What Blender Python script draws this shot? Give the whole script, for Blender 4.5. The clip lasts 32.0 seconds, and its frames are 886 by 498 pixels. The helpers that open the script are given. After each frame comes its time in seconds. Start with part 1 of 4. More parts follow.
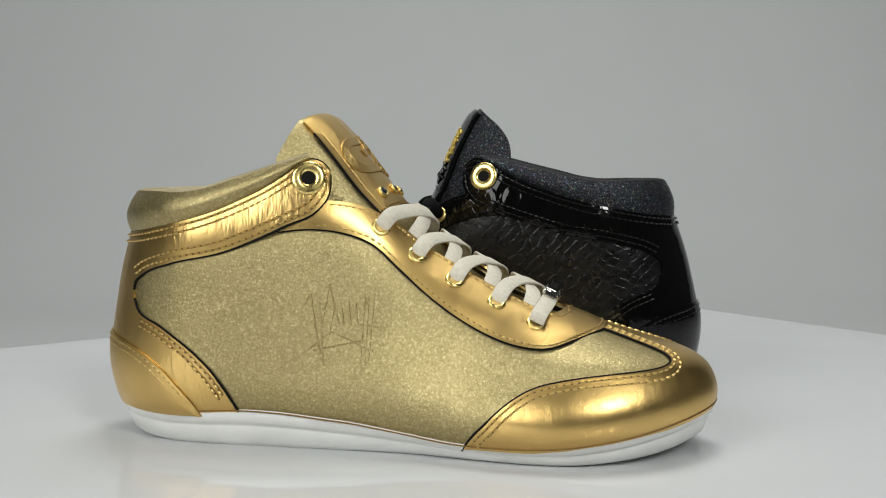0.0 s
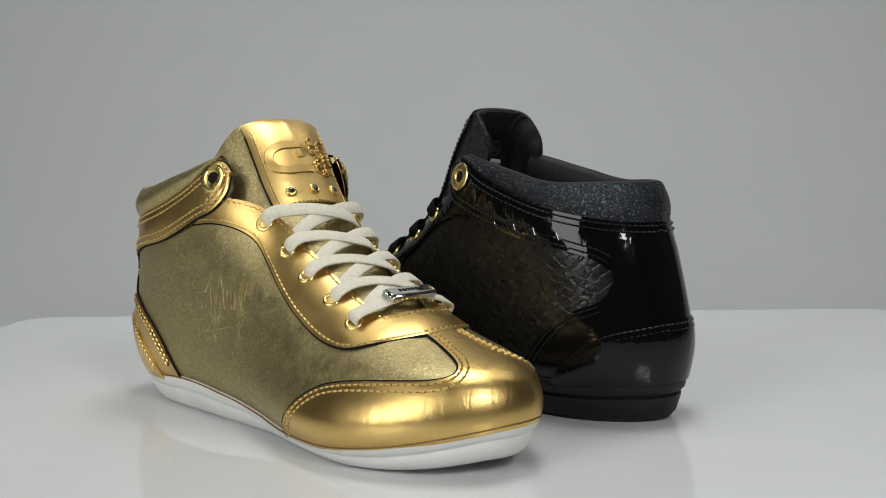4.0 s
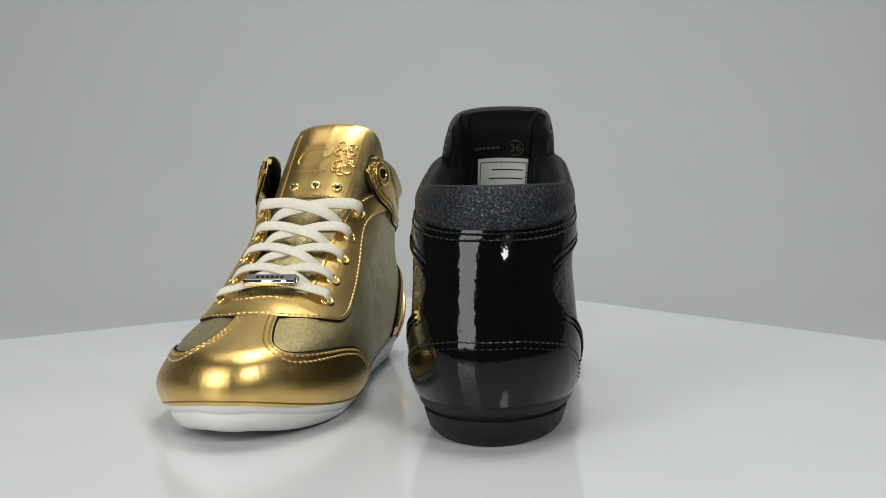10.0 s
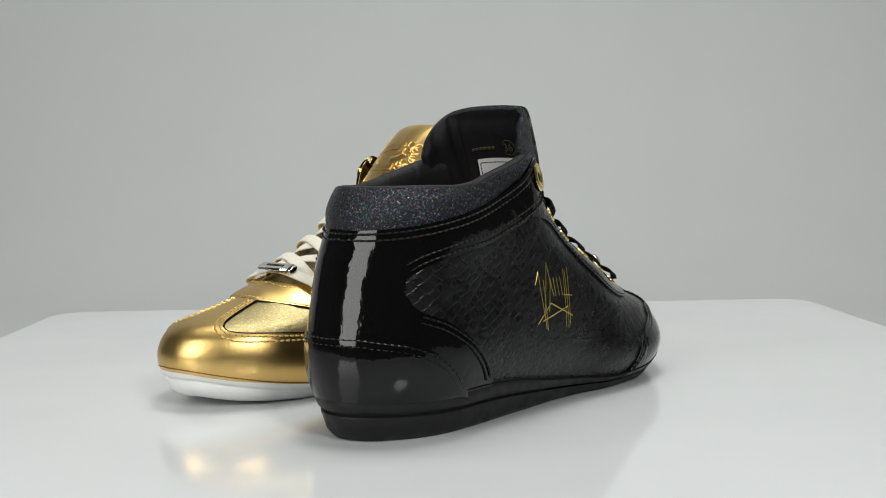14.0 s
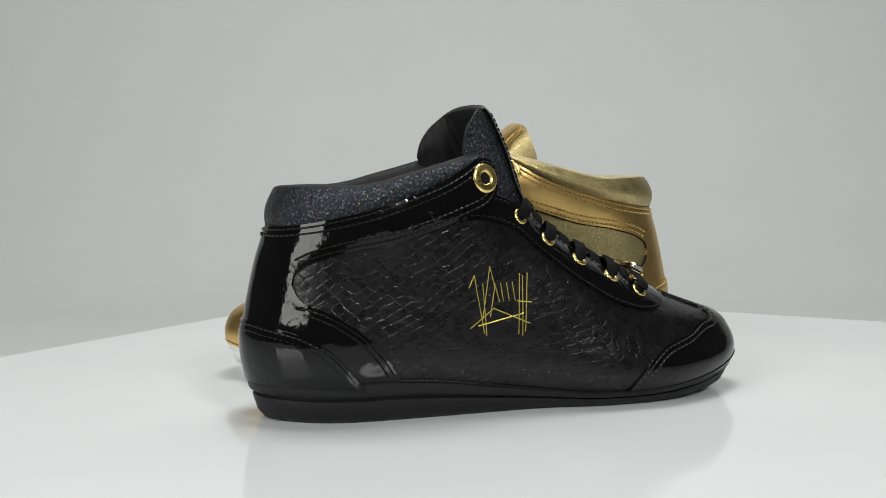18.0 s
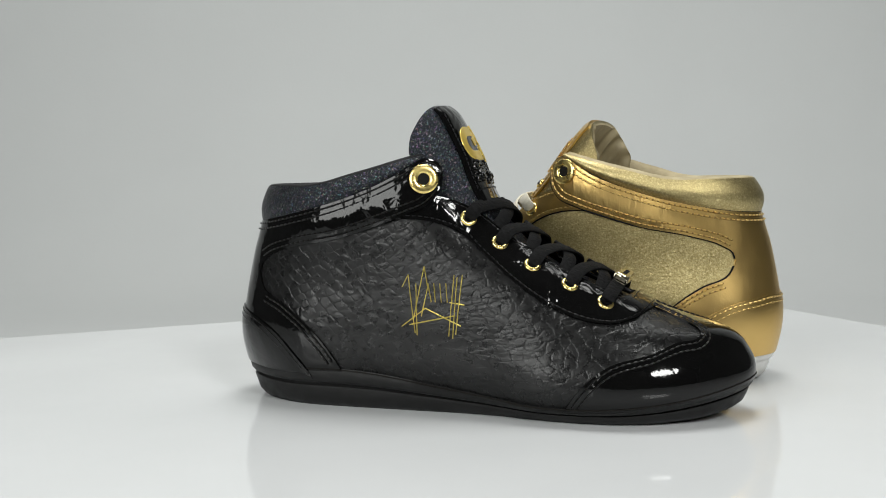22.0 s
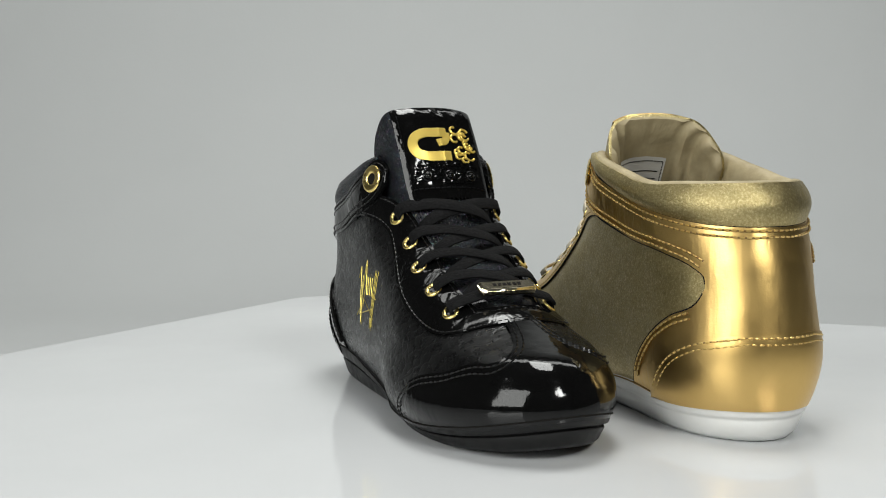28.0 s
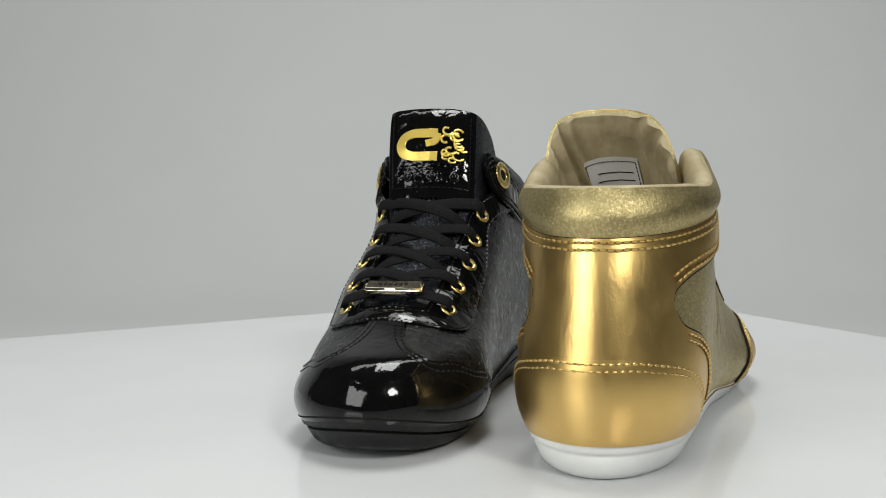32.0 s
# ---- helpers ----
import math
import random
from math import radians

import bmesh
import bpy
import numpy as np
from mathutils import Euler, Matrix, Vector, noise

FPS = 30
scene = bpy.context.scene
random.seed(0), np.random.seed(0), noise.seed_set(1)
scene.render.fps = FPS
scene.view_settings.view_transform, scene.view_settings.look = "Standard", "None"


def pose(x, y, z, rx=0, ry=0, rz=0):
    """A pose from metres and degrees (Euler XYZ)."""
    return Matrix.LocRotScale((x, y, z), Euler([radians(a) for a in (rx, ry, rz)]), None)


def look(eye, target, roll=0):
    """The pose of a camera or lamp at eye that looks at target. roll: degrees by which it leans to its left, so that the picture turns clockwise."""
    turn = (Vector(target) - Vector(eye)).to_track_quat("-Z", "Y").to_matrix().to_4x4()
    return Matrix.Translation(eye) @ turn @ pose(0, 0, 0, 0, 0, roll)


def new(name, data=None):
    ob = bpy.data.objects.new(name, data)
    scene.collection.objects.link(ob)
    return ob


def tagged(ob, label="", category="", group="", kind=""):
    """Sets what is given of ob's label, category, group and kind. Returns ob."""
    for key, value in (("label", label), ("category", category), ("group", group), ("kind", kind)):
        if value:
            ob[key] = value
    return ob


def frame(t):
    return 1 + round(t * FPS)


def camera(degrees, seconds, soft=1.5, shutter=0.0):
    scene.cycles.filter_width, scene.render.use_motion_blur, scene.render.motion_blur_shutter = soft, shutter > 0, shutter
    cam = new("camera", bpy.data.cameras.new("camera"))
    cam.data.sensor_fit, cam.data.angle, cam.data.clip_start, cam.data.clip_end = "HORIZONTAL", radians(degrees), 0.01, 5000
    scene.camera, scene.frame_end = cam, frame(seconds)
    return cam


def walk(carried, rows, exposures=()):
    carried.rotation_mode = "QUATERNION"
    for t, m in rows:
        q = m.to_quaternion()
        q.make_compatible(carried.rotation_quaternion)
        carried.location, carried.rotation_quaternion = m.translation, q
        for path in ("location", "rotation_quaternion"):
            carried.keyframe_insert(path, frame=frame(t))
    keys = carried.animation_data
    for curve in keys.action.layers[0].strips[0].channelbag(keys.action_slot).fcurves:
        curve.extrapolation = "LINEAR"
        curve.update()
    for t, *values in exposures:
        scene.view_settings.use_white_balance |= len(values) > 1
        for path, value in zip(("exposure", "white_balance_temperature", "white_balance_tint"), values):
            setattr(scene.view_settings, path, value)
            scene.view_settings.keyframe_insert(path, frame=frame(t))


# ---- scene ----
# The camera stands still; the square board turns under the two shoes.
PAN, PITCH, ROLL = radians(1.2846), radians(4.5107), -0.83
EYE = Vector((0, -0.57, 0.1218))
AIM = EYE + Vector((-math.sin(PAN) * math.cos(PITCH), math.cos(PAN) * math.cos(PITCH), -math.sin(PITCH)))
cam = camera(44.16, 32.0, soft=1.0)
walk(cam, [(0, look(EYE, AIM, ROLL)), (32, look(EYE, AIM, ROLL))],
     exposures=[(0, -0.01), (3, -0.09), (6, 0.01), (9, 0.07), (12, 0.20), (14, 0.28), (17, 0.40), (25, 0.42), (28, 0.32), (32, 0.28)])

RATE = 8.6322            # degrees a second, clockwise from above
GOLD_AT = (-0.1618, -0.0631, 0.0025, -9.3)
BLACK_AT = (0.1193, 0.0008, 0.0025, 173.9)

# ---- light ----
world = bpy.data.worlds.new("studio_air")
scene.world = world
world.use_nodes = True
world.node_tree.nodes["Background"].inputs[0].default_value = (0.95, 0.97, 1.0, 1)
world.node_tree.nodes["Background"].inputs[1].default_value = 0.02


WARM = (0.985, 1.0, 0.97)


def softbox(name, eye, target, size_x, size_y, watts, colour=(1, 1, 1)):
    data = bpy.data.lights.new(name, "AREA")
    data.shape, data.size, data.size_y, data.energy, data.color = "RECTANGLE", size_x, size_y, watts, colour
    ob = new(name, data)
    ob.matrix_world = look(eye, target)
    return ob


softbox("softbox_key", (-1.2, -1.47, 0.885), (0, 0, 0.06), 1.0, 1.25, 22, WARM)
softbox("lamp_fill", (0.62, -1.25, 1.0), (0, 0, 0.06), 0.36, 0.36, 10, WARM).data.shape = "ELLIPSE"
softbox("softbox_top", (0.1, 0.15, 1.7), (0.0, 0.15, 0), 0.6, 0.5, 11.5, WARM)
# Unseen strip light, added only to brighten the paper behind the board.
softbox("backdrop_light_added", (0.1, 0.5, 1.7), (-0.05, 1.3, -0.1), 2.2, 0.3, 8.6, WARM)


# ---- materials ----
def material(name, colour, rough=0.5, metal=0.0, **more):
    m = bpy.data.materials.new(name)
    m.use_nodes = True
    b = m.node_tree.nodes["Principled BSDF"]
    b.inputs["Base Color"].default_value = (*colour, 1)
    b.inputs["Roughness"].default_value = rough
    b.inputs["Metallic"].default_value = metal
    for k, v in more.items():
        b.inputs[k.replace("_", " ")].default_value = v
    return m


class Nodes:
    """Short way to wire the nodes of one material."""

    def __init__(self, m):
        self.t = m.node_tree
        self.b = self.t.nodes["Principled BSDF"]
        self.co = self.t.nodes.new("ShaderNodeTexCoord")
        self.bumped = None

    def noise(self, scale, detail=3.0, rough=0.55, stretch=None, distort=0.0):
        n = self.t.nodes.new("ShaderNodeTexNoise")
        n.inputs["Scale"].default_value, n.inputs["Detail"].default_value = scale, detail
        n.inputs["Roughness"].default_value, n.inputs["Distortion"].default_value = rough, distort
        self.place(n, stretch)
        return n.outputs["Fac"]

    def cells(self, scale, feature="DISTANCE_TO_EDGE", stretch=None, warp=0.0, jitter=1.0):
        n = self.t.nodes.new("ShaderNodeTexVoronoi")
        n.feature = feature
        n.inputs["Randomness"].default_value = jitter
        n.inputs["Scale"].default_value = scale
        self.place(n, stretch, warp)
        return n.outputs["Color" if feature == "F1" else "Distance"]

    def place(self, n, stretch, warp=0.0):
        out = self.co.outputs["Object"]
        if stretch:
            m = self.t.nodes.new("ShaderNodeMapping")
            m.inputs["Scale"].default_value = stretch[:3]
            if len(stretch) > 3:
                m.inputs["Rotation"].default_value = [radians(a) for a in stretch[3:]]
            self.t.links.new(out, m.inputs["Vector"])
            out = m.outputs["Vector"]
        if warp:
            w = self.t.nodes.new("ShaderNodeTexNoise")
            w.inputs["Scale"].default_value = 60
            a = self.t.nodes.new("ShaderNodeVectorMath")
            a.operation = "SCALE"
            a.inputs["Scale"].default_value = warp
            s = self.t.nodes.new("ShaderNodeVectorMath")
            s.operation = "ADD"
            self.t.links.new(self.co.outputs["Object"], w.inputs["Vector"])
            self.t.links.new(w.outputs["Color"], a.inputs[0])
            self.t.links.new(out, s.inputs[0])
            self.t.links.new(a.outputs[0], s.inputs[1])
            out = s.outputs[0]
        self.t.links.new(out, n.inputs["Vector"])

    def ramp(self, fac, *stops):
        n = self.t.nodes.new("ShaderNodeValToRGB")
        e = n.color_ramp.elements
        while len(e) < len(stops):
            e.new(0.5)
        for el, (p, c) in zip(e, stops):
            el.position = p
            el.color = (c, c, c, 1) if isinstance(c, (int, float)) else (*c, 1)
        self.t.links.new(fac, n.inputs["Fac"])
        return n.outputs["Color"]

    def along(self, axis, start, end, low, high):
        """A value that goes from low to high between two places on an axis of the thing."""
        s = self.t.nodes.new("ShaderNodeSeparateXYZ")
        r = self.t.nodes.new("ShaderNodeMapRange")
        self.t.links.new(self.co.outputs["Object"], s.inputs[0])
        self.t.links.new(s.outputs[axis], r.inputs["Value"])
        for k, v in zip(("From Min", "From Max", "To Min", "To Max"), (start, end, low, high)):
            r.inputs[k].default_value = v
        return r.outputs[0]

    def times(self, a, b):
        n = self.t.nodes.new("ShaderNodeMath")
        n.operation = "MULTIPLY"
        for i, v in enumerate((a, b)):
            if isinstance(v, (int, float)):
                n.inputs[i].default_value = v
            else:
                self.t.links.new(v, n.inputs[i])
        return n.outputs[0]

    def set(self, socket, value):
        self.t.links.new(value, self.b.inputs[socket])
        return self

    def bump(self, height, distance, strength=1.0):
        n = self.t.nodes.new("ShaderNodeBump")
        n.inputs["Distance"].default_value = distance
        if isinstance(strength, (int, float)):
            n.inputs["Strength"].default_value = strength
        else:
            self.t.links.new(strength, n.inputs["Strength"])
        self.t.links.new(height, n.inputs["Height"])
        if self.bumped:
            self.t.links.new(self.bumped, n.inputs["Normal"])
        self.bumped = n.outputs["Normal"]
        self.t.links.new(self.bumped, self.b.inputs["Normal"])
        return self


def foil(name, crease):
    """Gold-coated leather; crease: how strongly it is wrinkled where the shoe bends."""
    m = material(name, (0.78, 0.5, 0.13), 0.27, 1.0)
    n = Nodes(m)
    n.set("Base Color", n.ramp(n.noise(35, 4), (0.3, (0.65, 0.435, 0.15)), (0.7, (0.72, 0.495, 0.185))))
    n.set("Roughness", n.ramp(n.noise(150, 4), (0.3, 0.31), (0.75, 0.38)))
    n.bump(n.noise(40, 2, 0.5, (1, 1, 0.5)), 0.001, 0.08)
    n.bump(n.noise(260, 3, 0.6, (1, 1, 0.16), 0.5), 0.0007, n.along(0, 0.025, 0.06, 0.25 * crease, crease))
    n.bump(n.noise(90, 3, 0.5, (1, 1, 0.4), 0.8), 0.001, 0.35 * crease)
    n.bump(n.noise(900, 3), 0.00012, 0.5)
    return m


gold_foil = foil("gold_foil_leather", 0.75)
gold_foil_toe = foil("stretched_gold_foil_leather", 0.26)
gold_foil_smooth = foil("smooth_gold_foil_leather", 0.16)

gold_glitter = material("gold_glitter_leather", (0.6, 0.47, 0.2), 0.45, 0.9)
n = Nodes(gold_glitter)
n.set("Base Color", n.ramp(n.noise(900, 4, 0.75), (0.32, (0.3, 0.24, 0.1)), (0.56, (0.45, 0.367, 0.177)), (0.76, (0.77, 0.66, 0.39))))
n.set("Roughness", n.ramp(n.noise(160, 4), (0.35, 0.32), (0.7, 0.48)))
n.bump(n.noise(26, 3), 0.004, 0.3).bump(n.noise(330, 4, 0.65, None, 0.8), 0.0008, 0.3).bump(n.noise(1100, 3, 0.7), 0.0004, 0.6)

patent = material("black_patent_leather", (0.003, 0.003, 0.003), 0.07, 0.0, Specular_IOR_Level=0.32)
n = Nodes(patent)
n.set("Roughness", n.ramp(n.noise(90, 4), (0.35, 0.04), (0.75, 0.12)))
n.bump(n.noise(45, 2), 0.0008, 0.25).bump(n.noise(130, 3, 0.5, (1, 1, 0.6)), 0.0006, 0.38)
n.bump(n.noise(115, 1.8, 0.5, (1, 1, 0.7), 0.9), 0.0016, n.times(n.along(0, 0.03, 0.085, 0.1, 0.5), n.along(0, 0.195, 0.225, 1.0, 0.1)))

croc = material("black_reptile_embossed_leather", (0.005, 0.005, 0.005), 0.34, 0.0, Specular_IOR_Level=0.27)
n = Nodes(croc)
n.set("Base Color", n.ramp(n.noise(140, 5), (0.3, (0.003, 0.003, 0.0031)), (0.75, (0.008, 0.008, 0.0081))))
n.set("Roughness", n.ramp(n.noise(220, 4), (0.3, 0.22), (0.75, 0.38)))
# small square scales at the heel, large wrinkled plates in the middle, rounder ones towards the toe
small = n.ramp(n.cells(250, stretch=(0.8, 0, 1.0, 0, 38, 0), warp=0.005, jitter=0.3), (0.0, 0.0), (0.09, 0.8), (0.3, 1.0))
plates = n.ramp(n.cells(215, stretch=(0.7, 0, 1.1, 0, 25, 0), warp=0.01, jitter=0.55), (0.0, 0.0), (0.08, 0.75), (0.35, 1.0))
n.bump(n.noise(32, 3), 0.003, 0.2)
n.bump(small, 0.0008, n.along(0, 0.08, 0.15, 0.27, 0.0))
n.bump(plates, 0.0008, n.times(n.along(0, 0.08, 0.14, 0.0, 0.18), n.along(0, 0.2, 0.235, 1.0, 0.45)))
n.bump(n.noise(75, 4, 0.6, (0.5, 1, 1.4, 0, 30, 0), 1.2), 0.0014, n.times(n.along(0, 0.09, 0.13, 0.06, 0.36), n.along(0, 0.17, 0.22, 1.0, 0.5)))
n.bump(n.noise(210, 4, 0.65, (0.7, 1, 1.2, 0, 30, 0), 0.6), 0.0007, n.along(0, 0.06, 0.12, 0.15, 0.38))
n.bump(n.noise(420, 3), 0.0002, 0.4)

dark_glitter = material("charcoal_glitter_fabric", (0.03, 0.033, 0.04), 0.45, 0.85)
n = Nodes(dark_glitter)
flake = n.ramp(n.noise(1000, 3, 0.8), (0.49, 0.0), (0.6, 0.14), (0.69, 0.9))
mix = n.t.nodes.new("ShaderNodeMix")
mix.data_type, mix.blend_type = "RGBA", "MIX"
mix.inputs["A"].default_value = (0.016, 0.018, 0.023, 1)
tint = n.t.nodes.new("ShaderNodeMix")
tint.data_type, tint.blend_type = "RGBA", "MIX"
tint.inputs["Factor"].default_value = 0.3
tint.inputs["A"].default_value = (0.26, 0.28, 0.32, 1)
n.t.links.new(n.cells(900, "F1"), tint.inputs["B"])
n.t.links.new(flake, mix.inputs["Factor"])
n.t.links.new(tint.outputs["Result"], mix.inputs["B"])
n.set("Base Color", mix.outputs["Result"])
n.set("Roughness", n.ramp(n.noise(900, 3), (0.35, 0.26), (0.7, 0.48)))
n.bump(n.noise(900, 4, 0.7), 0.0006, 1.0)

white_rubber = material("white_rubber", (0.74, 0.74, 0.72), 0.4)
n = Nodes(white_rubber)
n.set("Base Color", n.ramp(n.noise(40, 5), (0.3, (0.68, 0.68, 0.66)), (0.7, (0.78, 0.78, 0.76)))).bump(n.noise(600, 3), 0.0001, 0.4)
black_rubber = material("black_rubber", (0.007, 0.007, 0.007), 0.45, 0.0, Specular_IOR_Level=0.28)
n = Nodes(black_rubber)
n.set("Roughness", n.ramp(n.noise(160, 4), (0.3, 0.4), (0.7, 0.62))).bump(n.noise(700, 3), 0.0001, 0.4)
cream_lace = material("cream_cotton_lace", (0.72, 0.68, 0.58), 0.85)
n = Nodes(cream_lace)
n.set("Base Color", n.ramp(n.noise(700, 3), (0.3, (0.6, 0.56, 0.46)), (0.7, (0.7, 0.66, 0.56)))).bump(n.noise(1500, 2), 0.0003, 0.7)
black_lace = material("black_cotton_lace", (0.012, 0.012, 0.012), 0.8, 0.0, Specular_IOR_Level=0.12)
n = Nodes(black_lace)
n.set("Base Color", n.ramp(n.noise(800, 3), (0.3, (0.002, 0.002, 0.002)), (0.7, (0.007, 0.007, 0.0075)))).bump(n.noise(650, 2, 0.6), 0.0007, 0.7).bump(n.noise(1500, 2), 0.0003, 0.8)
beige_lining = material("beige_leather_lining", (0.45, 0.37, 0.22), 0.6)
n = Nodes(beige_lining)
n.set("Base Color", n.ramp(n.noise(90, 5), (0.3, (0.29, 0.235, 0.13)), (0.7, (0.42, 0.35, 0.21)))).bump(n.noise(70, 3, 0.5, (1, 1, 0.15), 0.5), 0.003, 0.6).bump(n.noise(900, 3), 0.0002, 0.5)
black_lining = material("black_textile_lining", (0.005, 0.005, 0.0055), 0.6, 0.0, Specular_IOR_Level=0.25)
n = Nodes(black_lining)
n.bump(n.noise(900, 3), 0.0003, 0.6).bump(n.noise(75, 3, 0.5, (1, 1, 0.2), 0.6), 0.003, 0.5)
gold_metal = material("polished_gold_metal", (0.9, 0.7, 0.26), 0.18, 1.0)
n = Nodes(gold_metal)
n.set("Roughness", n.ramp(n.noise(200, 3), (0.3, 0.2), (0.7, 0.36)))
dull_print = material("dull_gold_ink", (0.62, 0.5, 0.12), 0.38, 1.0)
dim_print = material("faded_gold_ink", (0.06, 0.05, 0.022), 0.6)
gold_print = material("yellow_gold_print", (0.75, 0.55, 0.12), 0.35, 0.6)
chrome = material("polished_chrome", (0.75, 0.73, 0.7), 0.1, 1.0)
# Cut edges and print; also stands in for shade in holes and stitch gaps.
matte_black = material("black_cut_edge_and_shade", (0.008, 0.007, 0.006), 0.8, 0.0, Specular_IOR_Level=0.15)
gold_thread = material("gold_thread", (0.66, 0.47, 0.17), 0.4, 0.8)
# Dark brown for the sole seam and for shade painted in between stitches.
brown_seam_and_shade = material("brown_seam_and_stitch_shade", (0.22, 0.13, 0.035), 0.55, 0.3)
pale_gold = material("pale_gold_metal", (0.82, 0.74, 0.55), 0.12, 1.0)
black_thread = material("black_waxed_thread", (0.004, 0.004, 0.0045), 0.3, 0.0, Specular_IOR_Level=0.3)
dark_gem = material("dark_crystal", (0.03, 0.03, 0.045), 0.04, 0.3, Coat_Weight=1.0)
grey_label = material("grey_woven_label", (0.58, 0.57, 0.54), 0.6)
n = Nodes(grey_label)
n.bump(n.noise(700, 2), 0.0003, 0.6)

board_white = material("glossy_white_board", (0.78, 0.79, 0.8), 0.12, 0.0, Specular_IOR_Level=0.5)
n = Nodes(board_white)
n.set("Base Color", n.ramp(n.noise(5, 5), (0.3, (0.6, 0.61, 0.62)), (0.7, (0.65, 0.66, 0.67))))
n.set("Roughness", n.ramp(n.noise(9, 5), (0.35, 0.05), (0.7, 0.13)))
n.bump(n.noise(18, 2), 0.0006, 0.12)
paper = material("grey_backdrop_paper", (0.42, 0.43, 0.43), 0.9)
n = Nodes(paper)
n.set("Base Color", n.ramp(n.noise(1.3, 5), (0.3, (0.4, 0.41, 0.41)), (0.7, (0.44, 0.45, 0.45)))).bump(n.noise(220, 3), 0.0004, 0.3)
plaster = material("dark_grey_studio_paint", (0.12, 0.12, 0.12), 0.9)
n = Nodes(plaster)
n.set("Base Color", n.ramp(n.noise(2.5, 5), (0.3, (0.1, 0.1, 0.1)), (0.7, (0.14, 0.14, 0.14)))).bump(n.noise(60, 3), 0.001, 0.3)


# ---- mesh helpers ----
def part(name, mesh, mat, parent, label="", smooth=True):
    """Links vertices and faces, or a bmesh, as one mesh object under a thing or a part."""
    me = bpy.data.meshes.new(name)
    if isinstance(mesh, tuple):
        me.from_pydata([tuple(v) for v in mesh[0]], [], mesh[1])
        me.validate()
    else:
        mesh.to_mesh(me)
        mesh.free()
    me.materials.append(mat)
    if smooth:
        me.polygons.foreach_set("use_smooth", [True] * len(me.polygons))
        me.set_sharp_from_angle(angle=radians(48))
    ob = new(name, me)
    ob.parent = parent
    if label:
        tagged(ob, label)
    return ob


def sewn(*pieces):
    """Joins (verts, faces) pairs into one."""
    vs, fs = [], []
    for v, f in pieces:
        k = len(vs)
        vs += [tuple(p) for p in v]
        fs += [tuple(i + k for i in q) for q in f]
    return vs, fs


def spline(xs, ys):
    """A smooth curve through points (Catmull-Rom slopes, held flat past the ends)."""
    xs, ys = np.array(xs, float), np.array(ys, float)
    d = np.gradient(ys, xs)

    def f(x):
        x = np.clip(np.asarray(x, float), xs[0], xs[-1])
        i = np.clip(np.searchsorted(xs, x) - 1, 0, len(xs) - 2)
        h = xs[i + 1] - xs[i]
        u = (x - xs[i]) / h
        return ((2 * u**3 - 3 * u**2 + 1) * ys[i] + (u**3 - 2 * u**2 + u) * h * d[i]
                + (-2 * u**3 + 3 * u**2) * ys[i + 1] + (u**3 - u**2) * h * d[i + 1])
    return f


def resample(pts, n):
    """n points evenly along a smooth curve through pts, any dimension."""
    p = np.array(pts, float)
    s = np.r_[0, np.cumsum(np.maximum(np.linalg.norm(np.diff(p, axis=0), axis=1), 1e-9))]
    fine = np.linspace(0, s[-1], 12 * len(p))
    q = np.stack([spline(s, c)(fine) for c in p.T], 1)
    t = np.r_[0, np.cumsum(np.linalg.norm(np.diff(q, axis=0), axis=1))]
    u = np.linspace(0, t[-1], n)
    return np.stack([np.interp(u, t, c) for c in q.T], 1)


def grid_faces(rows, cols, k=0, flip=False, loop=False):
    out = []
    for i in range(rows - 1):
        for j in range(cols if loop else cols - 1):
            a, b = k + i * cols + j, k + i * cols + (j + 1) % cols
            q = (a, b, b + cols, a + cols)
            out.append(q[::-1] if flip else q)
    return out


def tube(path, radius, sides=6, closed=False):
    """A round cord along a path."""
    p = np.array(path, float)
    n = len(p)
    d = np.roll(p, -1, 0) - np.roll(p, 1, 0) if closed else np.gradient(p, axis=0)
    d /= np.linalg.norm(d, axis=1)[:, None] + 1e-12
    ref = np.tile([0.13, 0.21, 0.97], (n, 1))
    ref[np.abs((ref * d).sum(1)) > 0.9] = [0, 1, 0]
    a = np.cross(d, ref)
    a /= np.linalg.norm(a, axis=1)[:, None] + 1e-12
    b = np.cross(d, a)
    ang = np.arange(sides) * 2 * math.pi / sides
    r = np.broadcast_to(np.asarray(radius, float), (n,))[:, None, None]
    v = p[:, None] + r * (np.cos(ang)[None, :, None] * a[:, None] + np.sin(ang)[None, :, None] * b[:, None])
    f = grid_faces(n, sides, 0, False, True)
    if closed:
        f += [((n - 1) * sides + j, (n - 1) * sides + (j + 1) % sides, (j + 1) % sides, j) for j in range(sides)]
    else:
        f += [tuple(range(sides))[::-1], tuple((n - 1) * sides + j for j in range(sides))]
    return v.reshape(-1, 3), f


def ring(centre, normal, radius, thick, sides=28, flat=1.0):
    """A torus round normal; flat squeezes it along that."""
    nrm = Vector(normal).normalized()
    q = nrm.to_track_quat("Z", "Y").to_matrix()
    vs = []
    m = 10
    for i in range(sides):
        a = 2 * math.pi * i / sides
        for j in range(m):
            b = 2 * math.pi * j / m
            r = radius + thick * math.cos(b)
            vs.append(Vector(centre) + q @ Vector((r * math.cos(a), r * math.sin(a), flat * thick * math.sin(b))))
    fs = [(i * m + j, ((i + 1) % sides) * m + j, ((i + 1) % sides) * m + (j + 1) % m, i * m + (j + 1) % m) for i in range(sides) for j in range(m)]
    return vs, fs


